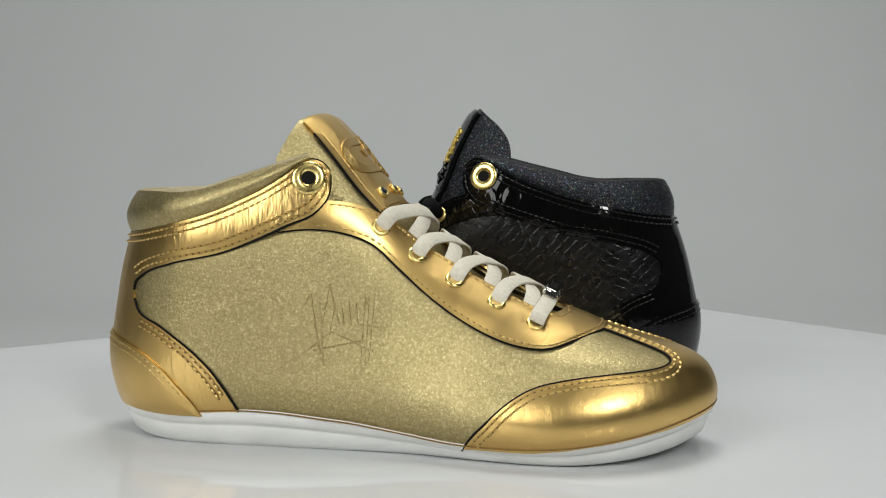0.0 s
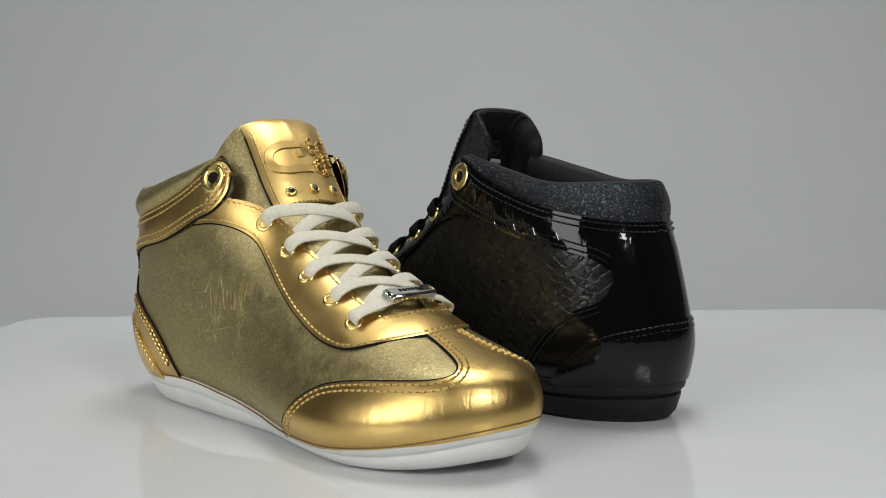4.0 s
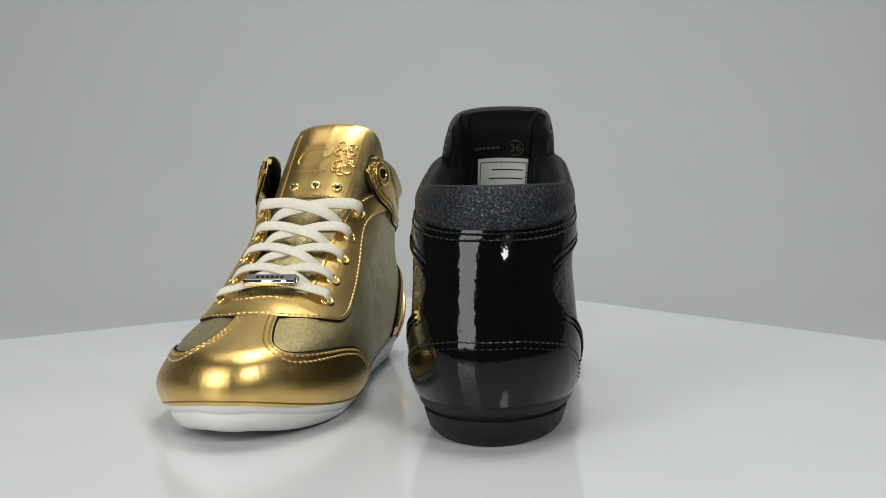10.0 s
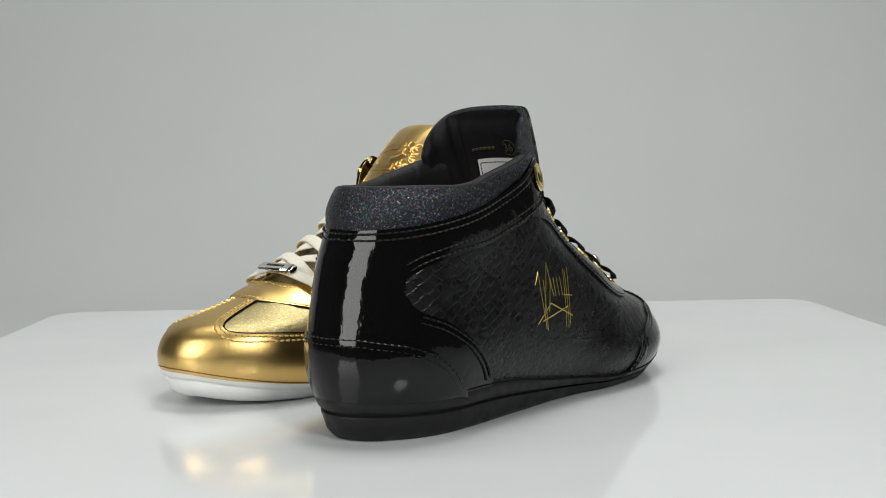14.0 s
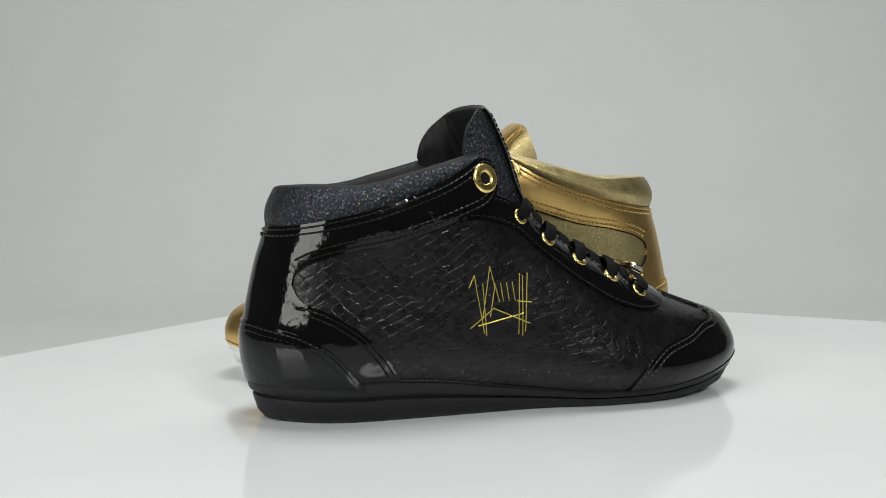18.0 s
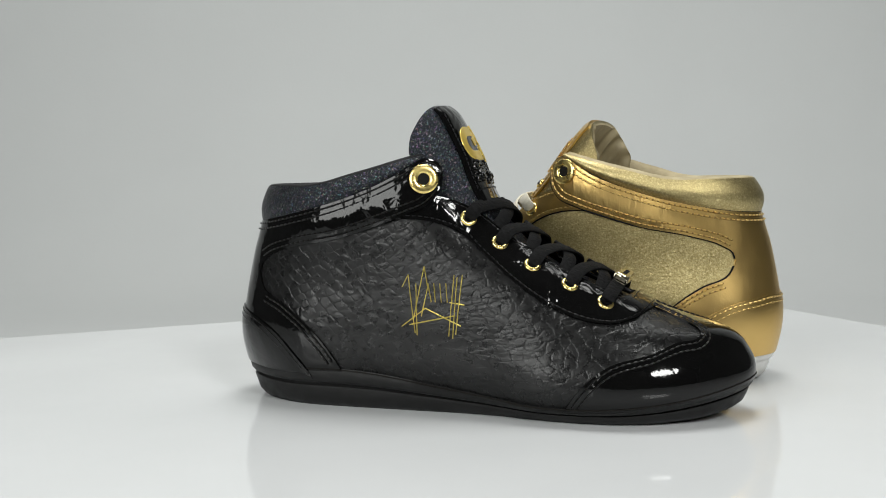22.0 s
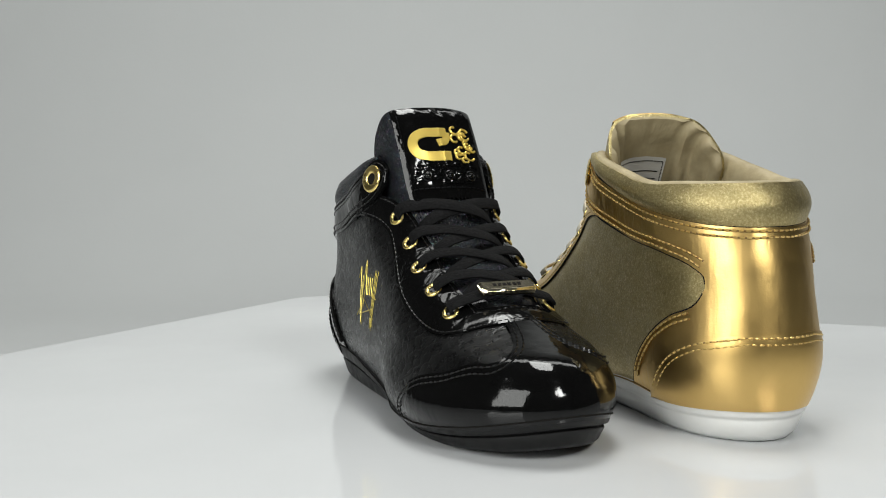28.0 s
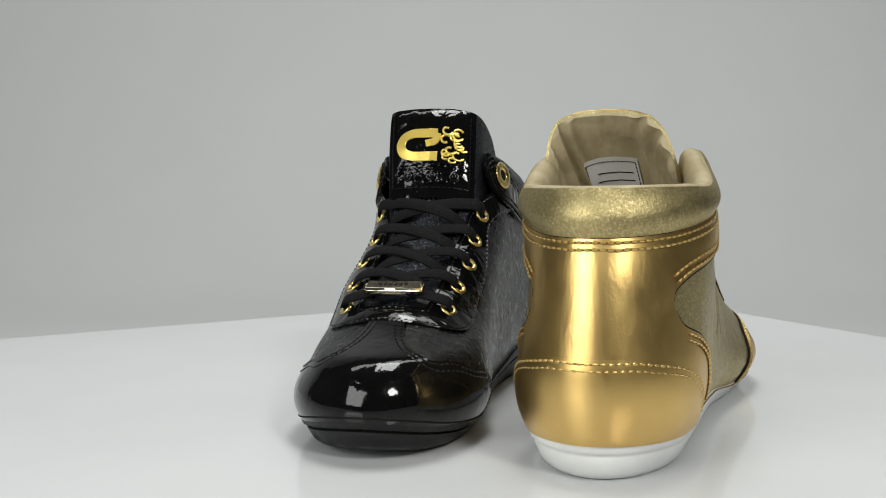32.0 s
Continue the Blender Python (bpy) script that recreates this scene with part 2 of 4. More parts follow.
def disc(centre, normal, radius, height, sides=20):
    """A low dome."""
    nrm = Vector(normal).normalized()
    q = nrm.to_track_quat("Z", "Y").to_matrix()
    vs, fs = [], []
    rows = ((1, 0), (0.96, 0.5), (0.75, 0.86), (0.4, 0.98))
    for r, h in rows:
        vs += [Vector(centre) + q @ Vector((radius * r * math.cos(2 * math.pi * i / sides), radius * r * math.sin(2 * math.pi * i / sides), height * h)) for i in range(sides)]
    fs = grid_faces(len(rows), sides, 0, False, True)
    fs.append(tuple(range((len(rows) - 1) * sides, len(rows) * sides)))
    fs.append(tuple(range(sides))[::-1])
    return vs, fs


# ---- the setting ----
def slab(name, x0, x1, y0, y1, z0, z1, mat, label):
    bm = bmesh.new()
    bmesh.ops.create_cube(bm, size=1, matrix=Matrix.LocRotScale(((x0 + x1) / 2, (y0 + y1) / 2, (z0 + z1) / 2), None, (x1 - x0, y1 - y0, z1 - z0)))
    ob = part(name, bm, mat, None, smooth=False)
    return tagged(ob, label, name.split("_")[0], kind="structure")


slab("floor", -2.6, 2.6, -2.6, 3.0, -0.96, -0.86, plaster, "dark grey studio floor")
slab("ceiling", -2.6, 2.6, -2.6, 3.0, 2.4, 2.5, plaster, "dark grey studio ceiling")
slab("wall_south", -2.6, 2.6, -2.7, -2.6, -0.86, 2.4, plaster, "plain dark grey studio wall behind the camera")
slab("wall_west", -2.7, -2.6, -2.6, 3.0, -0.86, 2.4, plaster, "plain dark grey studio side wall")
slab("wall_east", 2.6, 2.7, -2.6, 3.0, -0.86, 2.4, plaster, "plain dark grey studio side wall")
slab("wall_north", -2.6, 2.6, 3.0, 3.1, -0.86, 2.4, plaster, "plain dark grey studio end wall")


def backdrop():
    """Seamless paper: it lies under the turntable and sweeps up behind it."""
    line = [(-0.9, -0.06), (0.3, -0.06), (0.75, -0.058)]
    line += [(0.75 + 0.55 * math.sin(a), -0.058 + 0.55 * (1 - math.cos(a))) for a in np.linspace(0.12, math.pi / 2 - 0.06, 14)]
    line += [(1.32, 0.8), (1.33, 1.4), (1.335, 2.2)]
    vs = [(x, y, z) for y, z in line for x in np.linspace(-1.9, 1.9, 25)]
    vs += [(x, y + 0.004, z - 0.004) for x, y, z in vs]
    k = len(line) * 25
    fs = grid_faces(len(line), 25) + grid_faces(len(line), 25, k, True)
    ob = part("backdrop", (vs, fs), paper, None)
    return tagged(ob, "seamless light grey paper backdrop sweeping up behind the turntable", "backdrop", kind="structure")


backdrop()


def turntable():
    """A square white board with rounded edges on a low round hub."""
    base = new("turntable")
    bm = bmesh.new()
    bmesh.ops.create_cube(bm, size=1, matrix=Matrix.LocRotScale((-0.0068, -0.0135, -0.006), Euler((0, 0, 0.597)), (0.702, 0.642, 0.012)))
    up = [e for e in bm.edges if abs(e.verts[0].co.z - e.verts[1].co.z) > 0.005]
    bmesh.ops.bevel(bm, geom=up, offset=0.03, segments=6, profile=0.5, affect="EDGES")
    rim = [e for e in bm.edges if e.verts[0].co.z > -0.001 and e.verts[1].co.z > -0.001]
    bmesh.ops.bevel(bm, geom=rim, offset=0.0025, segments=2, affect="EDGES")
    part("board", bm, board_white, base, "glossy white square board")
    bm = bmesh.new()
    bmesh.ops.create_cone(bm, cap_ends=True, segments=48, radius1=0.12, radius2=0.115, depth=0.048, matrix=Matrix.Translation((0, 0, -0.036)))
    part("hub", bm, black_rubber, base, "low round bearing under the board")
    return tagged(base, "glossy white square turntable board carrying the two shoes", "turntable")


table_thing = turntable()

# ---- the last: one smooth form for both shoes, in millimetres ----
# Local axes: x from heel to toe, y to the wearer's left, z up. psi runs 0 at the heel's middle, over the right
# side to 1 at the toe's middle, and on over the left side to 2.
heel_x = spline([0, 6, 12, 22, 32, 40, 50, 62, 74, 88, 100, 112, 150], [9.8, 5, 2.6, 0.6, -0.4, -0.3, 1.4, 3.9, 6.9, 11.4, 14.3, 18, 25])
ridge_x = spline([0, 6, 10, 17, 24, 30, 34.5, 38.6, 41, 44.5, 49, 57, 68, 78, 91, 105, 122, 150],
                 [249, 258, 261, 263.5, 263, 260, 256.6, 249.5, 242, 231, 219, 203, 182, 165, 150, 139, 130, 121])
sole_z = spline([-5, 10, 30, 50, 68, 85, 112, 140, 166, 183, 207, 233, 252, 266], [18.5, 18, 17, 17, 17, 15.8, 12, 8, 5.2, 5, 6, 9.5, 14, 18])
ground_z = spline([-5, 30, 150, 195, 215, 235, 250, 266], [-1.6, -2.5, -2.5, -2.5, -2.2, -0.9, 0.7, 3.5])
toe_cap_len = spline([0, 20, 34, 45, 60, 90, 120], [66, 67, 72, 73, 58, 50, 44])
STATIONS = [-5, 20, 45, 100, 140, 170, 195, 225, 266]
LEVELS = [0, 14, 35, 62, 92, 112, 150]
# half-widths by level and station: the gold left shoe has its inner side on the right, the black right shoe its outer side
GOLD_RIGHT = [[34, 35, 36, 38, 42, 49, 53, 53, 49], [36, 37, 38, 42, 46, 53, 56, 55, 50], [38, 39, 40, 42, 43.5, 45.5, 45, 44.5, 43],
              [35, 38, 41, 41.5, 39, 38, 36, 34, 34], [35, 39, 42.5, 39, 33.5, 31.5, 30, 30, 30], [32.5, 37, 41, 35.5, 32.5, 32, 30, 30, 30], [31, 32, 32, 30, 30, 30, 30, 30, 30]]
GOLD_LEFT = [[34, 35, 35, 33, 33, 38, 41, 40, 37], [36, 37, 37, 36, 37, 42, 44, 43, 40], [37, 37.5, 37, 35.5, 36, 38.5, 40, 40, 38],
             [33, 34, 34, 35, 34.5, 34, 33, 32, 32], [33, 34, 35.5, 37, 34, 31, 30, 30, 30], [32, 33.5, 35, 38, 35, 32, 30, 30, 30], [31, 32, 32, 30, 30, 30, 30, 30, 30]]
BLACK_RIGHT = [[34, 36, 38, 39.5, 41, 48, 48.5, 46.5, 44.5], [36, 38, 40.5, 42.5, 45, 51, 50.5, 48, 45.5], [38, 39.5, 41.5, 43.5, 45, 45.5, 42, 39, 38],
               [37, 38, 38.5, 41.5, 41, 40, 37, 34, 34], [37, 38, 38.5, 38, 35, 33, 31, 30, 30], [33.5, 34.5, 35, 34.5, 33, 32, 30, 30, 30], [31, 32, 32, 30, 30, 30, 30, 30, 30]]
BLACK_LEFT = [[34, 35, 35, 32, 29.5, 34.5, 39, 41, 39], [36, 37, 37.5, 34.5, 33, 38, 42.5, 44, 42], [38, 38.5, 38.5, 35.5, 34, 36.5, 39.5, 41, 39],
              [38, 38.5, 37.5, 35, 33.5, 32.5, 31, 31, 31], [37, 37.5, 37.5, 34, 31, 30, 30, 30, 30], [33.5, 34.5, 35, 33, 32, 31, 30, 30, 30], [31, 32, 32, 30, 30, 30, 30, 30, 30]]


def table(rows):
    cols = [spline(STATIONS, r) for r in rows]
    basis = [spline(LEVELS, [float(i == k) for i in range(len(LEVELS))]) for k in range(len(LEVELS))]
    return lambda x, z: sum(b(z) * c(x) for b, c in zip(basis, cols))


class Last:
    """The shoe's form from its half-widths; lean: how far the ankle leans to the left, in mm at 120 mm height; low: how much lower its
    sole ends at the heel; back: how far the heel's top stands back; reach: how much longer its toe is; skew: how far the toe bends to the left."""

    def __init__(self, right, left, lean, low, back, reach, skew):
        self.width_right, self.width_left = table(right), table(left)
        self.lean, self.low, self.back, self.reach, self.skew = lean, low, back, reach, skew

    def ridge_x(self, z):
        k = np.clip((64 - np.asarray(z, float)) / 26, 0, 1)
        return ridge_x(z) + self.reach * k * k * (3 - 2 * k) * np.clip(0.5 + (np.asarray(z, float) - 10) / 40, 0.5, 1)

    def heel_x(self, z):
        return heel_x(z) - self.back * np.clip((np.asarray(z, float) + 20) / 105, 0, 1)

    def sole_z(self, x):
        return sole_z(x) - self.low * np.clip((120 - np.asarray(x, float)) / 70, 0, 1)

    def raw(self, psi, z):
        psi, z = np.broadcast_arrays(np.mod(np.asarray(psi, float), 2), np.asarray(z, float))
        right = psi <= 1
        f = np.where(right, psi, 2 - psi)
        xb, xf = self.heel_x(z), self.ridge_x(z)
        x = xb + (xf - xb) * (1 - np.cos(math.pi * f)) / 2
        heel = 1 - np.clip((x - xb) / 50, 0, 1)
        toe = 1 - np.clip((xf - x) / toe_cap_len(z), 0, 1)
        w = np.where(right, self.width_right(x, z), self.width_left(x, z))
        w = w * np.sqrt(np.maximum(1 - heel**2.05, 0)) * np.maximum(1 - toe**2.15, 0) ** 0.5
        tuck = np.clip(1 - (z - self.sole_z(x)) / 20, 0, 1.4)
        w = w * 0.968 * (1 - 0.08 * tuck**2)
        y = np.where(right, -w, w) + self.lean * np.clip((z - 70) / 50, 0, 1.3) ** 1.3 - 2.0 * np.clip((x - 150) / 60, 0, 1) + self.skew * np.clip((x - 160) / 100, 0, 1.1) ** 2
        return np.stack([x, y, z], -1)

    def at(self, psi, z, off=0.0):
        """Points on the form, off mm outwards, in metres."""
        psi, z = np.broadcast_arrays(np.asarray(psi, float), np.asarray(z, float))
        p = self.raw(psi, z)
        e = 0.004
        a = self.raw(psi + e, z) - self.raw(psi - e, z)
        b = self.raw(psi, z + 0.6) - self.raw(psi, z - 0.6)
        n = np.cross(a, b)
        n /= np.linalg.norm(n, axis=-1, keepdims=True) + 1e-9
        return (p + n * np.asarray(off, float)[..., None]) / 1000

    def normal(self, psi, z):
        d = self.at(psi, z, 1.0) - self.at(psi, z, 0.0)
        return d / np.linalg.norm(d)

    def psi(self, x, z, side):
        """psi of the point at (x, z) in side view; side -1 right, 1 left."""
        xb, xf = self.heel_x(z), self.ridge_x(z)
        f = np.arccos(1 - 2 * np.clip((np.asarray(x, float) - xb) / (xf - xb), 0, 1)) / math.pi
        return f if side < 0 else 2 - f

    def line(self, side, pts, n):
        """A seam through (x, z) points of the side view, as n rows of psi and z."""
        q = resample(pts, n)
        return np.stack([self.psi(q[:, 0], q[:, 1], side), q[:, 1]], 1)

    def across(self, x, y):
        """psi and z of the points of the vamp over (x, y), in mm, as rows."""
        x, y = np.broadcast_arrays(np.atleast_1d(np.asarray(x, float)), np.atleast_1d(np.asarray(y, float)))
        lo, hi = np.full(x.shape, 20.0), np.full(x.shape, 130.0)
        for _ in range(36):
            z = (lo + hi) / 2
            f = self.psi(x, z, -1)
            f = np.where(y < 0, f, 2 - f)
            out = (self.ridge_x(z) <= x) | (np.abs(self.raw(f, z)[:, 1] - self.raw(1.0, z)[:, 1]) < np.abs(y))
            hi, lo = np.where(out, z, hi), np.where(out, lo, z)
        f = self.psi(x, lo, -1)
        return np.stack([np.where(y < 0, f, 2 - f), lo], 1)


def patch(last, low, high, rows, off, thick=1.0, bulge=0.0, rim=True, ease=1.0, top=0.0):
    """A sheet between two seams of equal length, off mm proud, with turned-in edges."""
    n = len(low)
    r = np.linspace(0, 1, rows)[:, None] ** ease
    psi = low[None, :, 0] * (1 - r) + high[None, :, 0] * r
    z = low[None, :, 1] * (1 - r) + high[None, :, 1] * r
    o = np.zeros(psi.shape) + off + bulge * (np.sin(math.pi * r) * (1 - top) + np.sin(math.pi * np.minimum(r, 0.5)) * top)
    under = np.pad(np.zeros(n) + off - thick, 1, mode="edge")
    if rim:
        pad = lambda a: np.pad(a, 1, mode="edge")
        psi, z, o = pad(psi), pad(z), pad(o)
        o[0], o[-1], o[:, 0], o[:, -1] = under, under, under[0], under[-1]
    v = last.at(psi, z, o)
    return v.reshape(-1, 3), grid_faces(psi.shape[0], psi.shape[1])


def inset(last, low, high, near, mm):
    """A seam line inside a patch, mm from its low (0) or high (1) edge, roughly."""
    a, b = (low, high) if near == 0 else (high, low)
    p, q = last.raw(a[:, 0], a[:, 1]), last.raw(b[:, 0], b[:, 1])
    t = np.gradient(p, axis=0)
    t /= np.linalg.norm(t, axis=1)[:, None] + 1e-9
    d = q - p
    h = np.linalg.norm(d - (d * t).sum(1)[:, None] * t, axis=1)
    r = np.clip(mm / np.maximum(h, 1.0), 0, 0.46)[:, None]
    return a * (1 - r) + b * r


def stitches(last, seam, off, size, pitch=3.0):
    """A row of single stitches along a seam."""
    p = last.at(seam[:, 0], seam[:, 1], np.zeros(len(seam)) + off)
    q = last.at(seam[:, 0], seam[:, 1], np.zeros(len(seam)) + off + 0.5)
    s = np.r_[0, np.cumsum(np.linalg.norm(np.diff(p, axis=0), axis=1))]
    n = max(2, int(s[-1] * 1000 / pitch))
    u = np.linspace(0, s[-1], n + 1)
    get = lambda c, v: np.stack([np.interp(v, s, k) for k in c.T], 1)
    gap = (u[1] - u[0]) * 0.09
    a, b, up = get(p, u[:-1] + gap), get(p, u[1:] - gap), get(q, (u[:-1] + u[1:]) / 2)
    mid = (a + b) / 2
    nrm = up - mid
    nrm /= np.linalg.norm(nrm, axis=1)[:, None] + 1e-12
    side = np.cross(b - a, nrm)
    side /= np.linalg.norm(side, axis=1)[:, None] + 1e-12
    h = size / 1000
    vs, fs = [], []
    for i in range(n):
        k = len(vs)
        vs.append(a[i])
        for r, q in ((0.2, 0.85), (0.8, 0.85)):
            c = a[i] * (1 - r) + b[i] * r
            vs += [c + side[i] * h * 0.8, c + nrm[i] * h * q, c - side[i] * h * 0.8]
        vs.append(b[i])
        fs += [(k, k + 1, k + 2), (k, k + 2, k + 3), (k + 1, k + 4, k + 5, k + 2), (k + 2, k + 5, k + 6, k + 3), (k + 7, k + 5, k + 4), (k + 7, k + 6, k + 5)]
    return vs, fs


def cord(last, seam, off, radius):
    return tube(last.at(seam[:, 0], seam[:, 1], np.zeros(len(seam)) + off), radius / 1000, 6)


def join_lines(*lines):
    return np.concatenate([lines[0]] + [l[1:] for l in lines[1:]])


def mirrored(line):
    """The same seam on the other side, run backwards."""
    m = line[::-1].copy()
    m[:, 0] = 2 - m[:, 0]
    return m


ANKLE_LOW = [(8.5, 89.6), (20, 91), (42, 95), (59, 99), (76, 104.2), (92, 110.6), (100, 115), (105, 118.4), (110, 121)]
COLLAR_TOP = [(16.5, 108.4), (24, 108.4), (37, 108.4), (48, 108.2), (59, 109.6), (73, 113.2), (87, 116.8), (100, 120.5), (109, 123)]
STRAP_LOW = [(19.5, 64), (20.8, 69), (26, 72.8), (42, 78.2), (70, 83.6), (86, 88.4), (103, 94.4), (113, 99), (117.3, 105)]
STRAP_TIP = (118, 111)
QUARTER_BACK = [(19.5, 64), (22.4, 57.3), (36, 50.3), (49.7, 40.6), (60.5, 29.5), (68.5, 15.5), (70, 12)]
EYESTAY_OUT = [(90, 91.5), (103, 92.5), (116, 90.8), (127, 86.5), (140, 75.5), (153.6, 64.1), (167, 55), (180, 48.2), (191, 44.6), (203, 43.6), (211, 45.5)]
EYESTAY_IN = [(92, 102), (104, 104), (115, 103.4), (124, 101), (134, 95.5), (149, 83.5), (165, 73.5), (182, 64), (196, 57.3)]
COUNTER = [(4, 45.5), (7.5, 44.6), (21, 41.1), (35, 33.2), (43, 24.8), (50, 15.5), (52, 12)]
EYELETS = [(130.9, 92), (146, 80), (162.3, 69.4), (180, 60.4), (196.5, 52)]


def shoe(name, last, look_of, pipe):
    """One mid-top trainer with all its parts. look_of: its materials."""
    base = new(name)
    m = look_of
    N = 90
    mm = lambda v: np.asarray(v, float) / 1000

    # sole: rings from the welt down to the tread
    ps = np.linspace(0, 2, 160, endpoint=False)
    rings = []
    for inset_mm, k in ((6.0, 1.12), (0.2, 1.06), (-1.5, 0.95), (-1.7, 0.7), (-1.2, 0.66), (m["groove_in"], 0.62), (m["groove_in"], 0.58), (-0.7, 0.55), (-1.0, 0.5), (-0.6, 0.14), (1.2, 0.0), (8.0, -0.0)):
        x = last.raw(ps, np.full_like(ps, 12.0))[:, 0]
        zs = last.sole_z(x) + 0.4
        p = last.raw(ps, zs)
        x = p[:, 0]
        z = ground_z(x) + (last.sole_z(x) + 0.4 - ground_z(x)) * k
        c = np.array([[125.0, -2.0]])
        d = np.roll(p, -1, 0)[:, :2] - np.roll(p, 1, 0)[:, :2]
        nrm = np.stack([-d[:, 1], d[:, 0]], 1) / np.linalg.norm(d, axis=1)[:, None]
        nrm *= np.sign((nrm * (p[:, :2] - c)).sum(1))[:, None]
        for _ in range(12):
            nrm = nrm * 0.5 + (np.roll(nrm, 1, 0) + np.roll(nrm, -1, 0)) * 0.25
        nrm /= np.linalg.norm(nrm, axis=1)[:, None]
        xy = p[:, :2] - nrm * (inset_mm + 0.4 + (1 - k) * 5.5)
        for _ in range(3):
            xy = xy * 0.5 + (np.roll(xy, 1, 0) + np.roll(xy, -1, 0)) * 0.25
        rings.append(np.c_[xy, z])
    v = np.concatenate(rings) / 1000
    f = grid_faces(len(rings), len(ps), 0, False, True)
    f.append(tuple(range((len(rings) - 1) * len(ps), len(rings) * len(ps))))
    part("sole", (v, f), m["sole"], base, m["sole_label"])
    wx = last.raw(ps, np.full_like(ps, 12.0))[:, 0]
    part("welt_seam", tube(last.at(ps, last.sole_z(wx) + 0.9, np.full_like(ps, 1.1)), 0.00035, 6, True), m["seam_dark"], base, "thin dark seam between sole and upper")

    # quarters: the under-layer of each side, from the heel to the toe
    for side in (-1, 1):
        xs = np.linspace(12, 256, 130)
        top = spline([12, 40, 80, 104, 115, 124, 134, 149, 165, 182, 200, 219, 231, 242, 250, 256], [80, 84, 96, 101, 102, 100, 94.5, 82.5, 72.5, 63, 57.5, 48.8, 44.4, 40.9, 38.5, 35.6])
        levels = np.linspace(66, 30, 200)
        xs = xs * (256 + last.reach - 12) / 244 - 12 * last.reach / 244
        zt = np.where(xs > 205, np.interp(xs, last.ridge_x(levels), levels) - 0.9, top(xs))
        low = np.stack([last.psi(xs, last.sole_z(xs) - 1.5, side), last.sole_z(xs) - 1.5], 1)
        high = np.stack([last.psi(xs, zt, side), zt], 1)
        v, f = patch(last, low, high, 26, 0.0, 1.2, ease=0.8)
        part("quarter", (v, f if side < 0 else [q[::-1] for q in f]), m["quarter"], base, m["quarter_label"])

    # heel and strap overlay: one piece round the heel with an arm to each collar eyelet
    def both(right, left=None):
        """A seam that runs from the left side's front over the heel to the right side's front."""
        left = (right if left is None else left)[::-1].copy()
        left[:, 0] = -left[:, 0]
        return join_lines(left, right)

    def arm(pts, back):
        """The strap's seam points, drawn back by so many mm towards the front end."""
        return [(x - back * min(max((x - 55) / 50, 0), 1), z) for x, z in pts]

    def strap_seams(back):
        lo = join_lines(np.stack([np.linspace(0, last.psi(19.5, 64, -1), 12), np.full(12, 64.0)], 1), last.line(-1, arm(STRAP_LOW + [STRAP_TIP, (117.8, 114.2)], back), 70))
        hi = join_lines(np.stack([np.linspace(0, last.psi(10, 90, -1), 12), np.full(12, 90.0)], 1), last.line(-1, arm([(10, 90)] + ANKLE_LOW[1:] + [(114.5, 119.6), (117.4, 116.2)], back), 70))
        return lo, hi

    low_r, high_r = strap_seams(m["strap_back"])
    low_l, high_l = strap_seams(0.0)
    strap_low, strap_high = both(low_r, low_l), both(high_r, high_l)
    heel_low_line = np.linspace(0, last.psi(68.5, 15.5, -1), 40)
    hx = last.raw(heel_low_line, np.full(40, 16.0))[:, 0]
    heel_low = both(np.stack([heel_low_line, last.sole_z(hx) - 1.0], 1))
    heel_high = both(join_lines(np.stack([np.linspace(0, last.psi(19.5, 64, -1), 9), 64 + 6 * np.linspace(1, 0, 9) ** 0.5], 1), last.line(-1, QUARTER_BACK, 32)))
    def lift(seam):
        """The strap's front end lies over the eyestay."""
        return 1.0 + 1.7 * np.clip((last.raw(seam[:, 0], seam[:, 1])[:, 0] - 68) / 24, 0, 1) ** 1.5

    puff = 0.7 * np.clip((last.raw(strap_low[:, 0], strap_low[:, 1])[:, 0] - 35) / 20, 0, 1)
    strap = sewn(patch(last, strap_low, strap_high, 16, (lift(strap_low) + lift(strap_high)) / 2, 1.6, bulge=puff), patch(last, heel_low, heel_high, 22, 0.98))
    overlay = part("heel_overlay", strap, m["shiny"], base, m["shiny_label"])
    seams = [inset(last, strap_low, strap_high, 0, 1.8), inset(last, strap_low, strap_high, 0, 4.6), inset(last, strap_low, strap_high, 1, 1.8), inset(last, strap_low, strap_high, 1, 4.6)]
    nose_n = 15
    k = len(strap_low) // 2
    rows = []
    for i, s in enumerate(seams):
        if i < 2:
            rows += [s[: k - nose_n], s[k + nose_n + 1:]]
        else:
            rows.append(s)
    hk = len(heel_low) // 2
    for d in (1.8, 4.4):
        s = inset(last, heel_low, heel_high, 1, d)
        rows += [s[5: hk - 12], s[hk + 13: -5]]
    for s in rows:
        part("stitching", stitches(last, s, lift(s) + 0.55, m["stitch"]), m["thread"], overlay)
        # Dark cord under the row: needle holes and shade, put in as colour.
        part("stitch_hole_shade", cord(last, s, lift(s) + 0.32, 0.42), m["seam_dark"], overlay)

    c_high = both(join_lines(np.stack([np.linspace(0, last.psi(4, 45.5, -1), 6), np.full(6, 45.6)], 1), last.line(-1, COUNTER, 40)))
    c_line = np.linspace(0, last.psi(50, 15.5, -1), 45)
    cx = last.raw(c_line, np.full(45, 16.0))[:, 0]
    c_low = both(np.stack([c_line, last.sole_z(cx) - 1.2], 1))
    counter = part("heel_counter", patch(last, c_low, c_high, 18, 1.7, bulge=0.5), m["stay"], base)
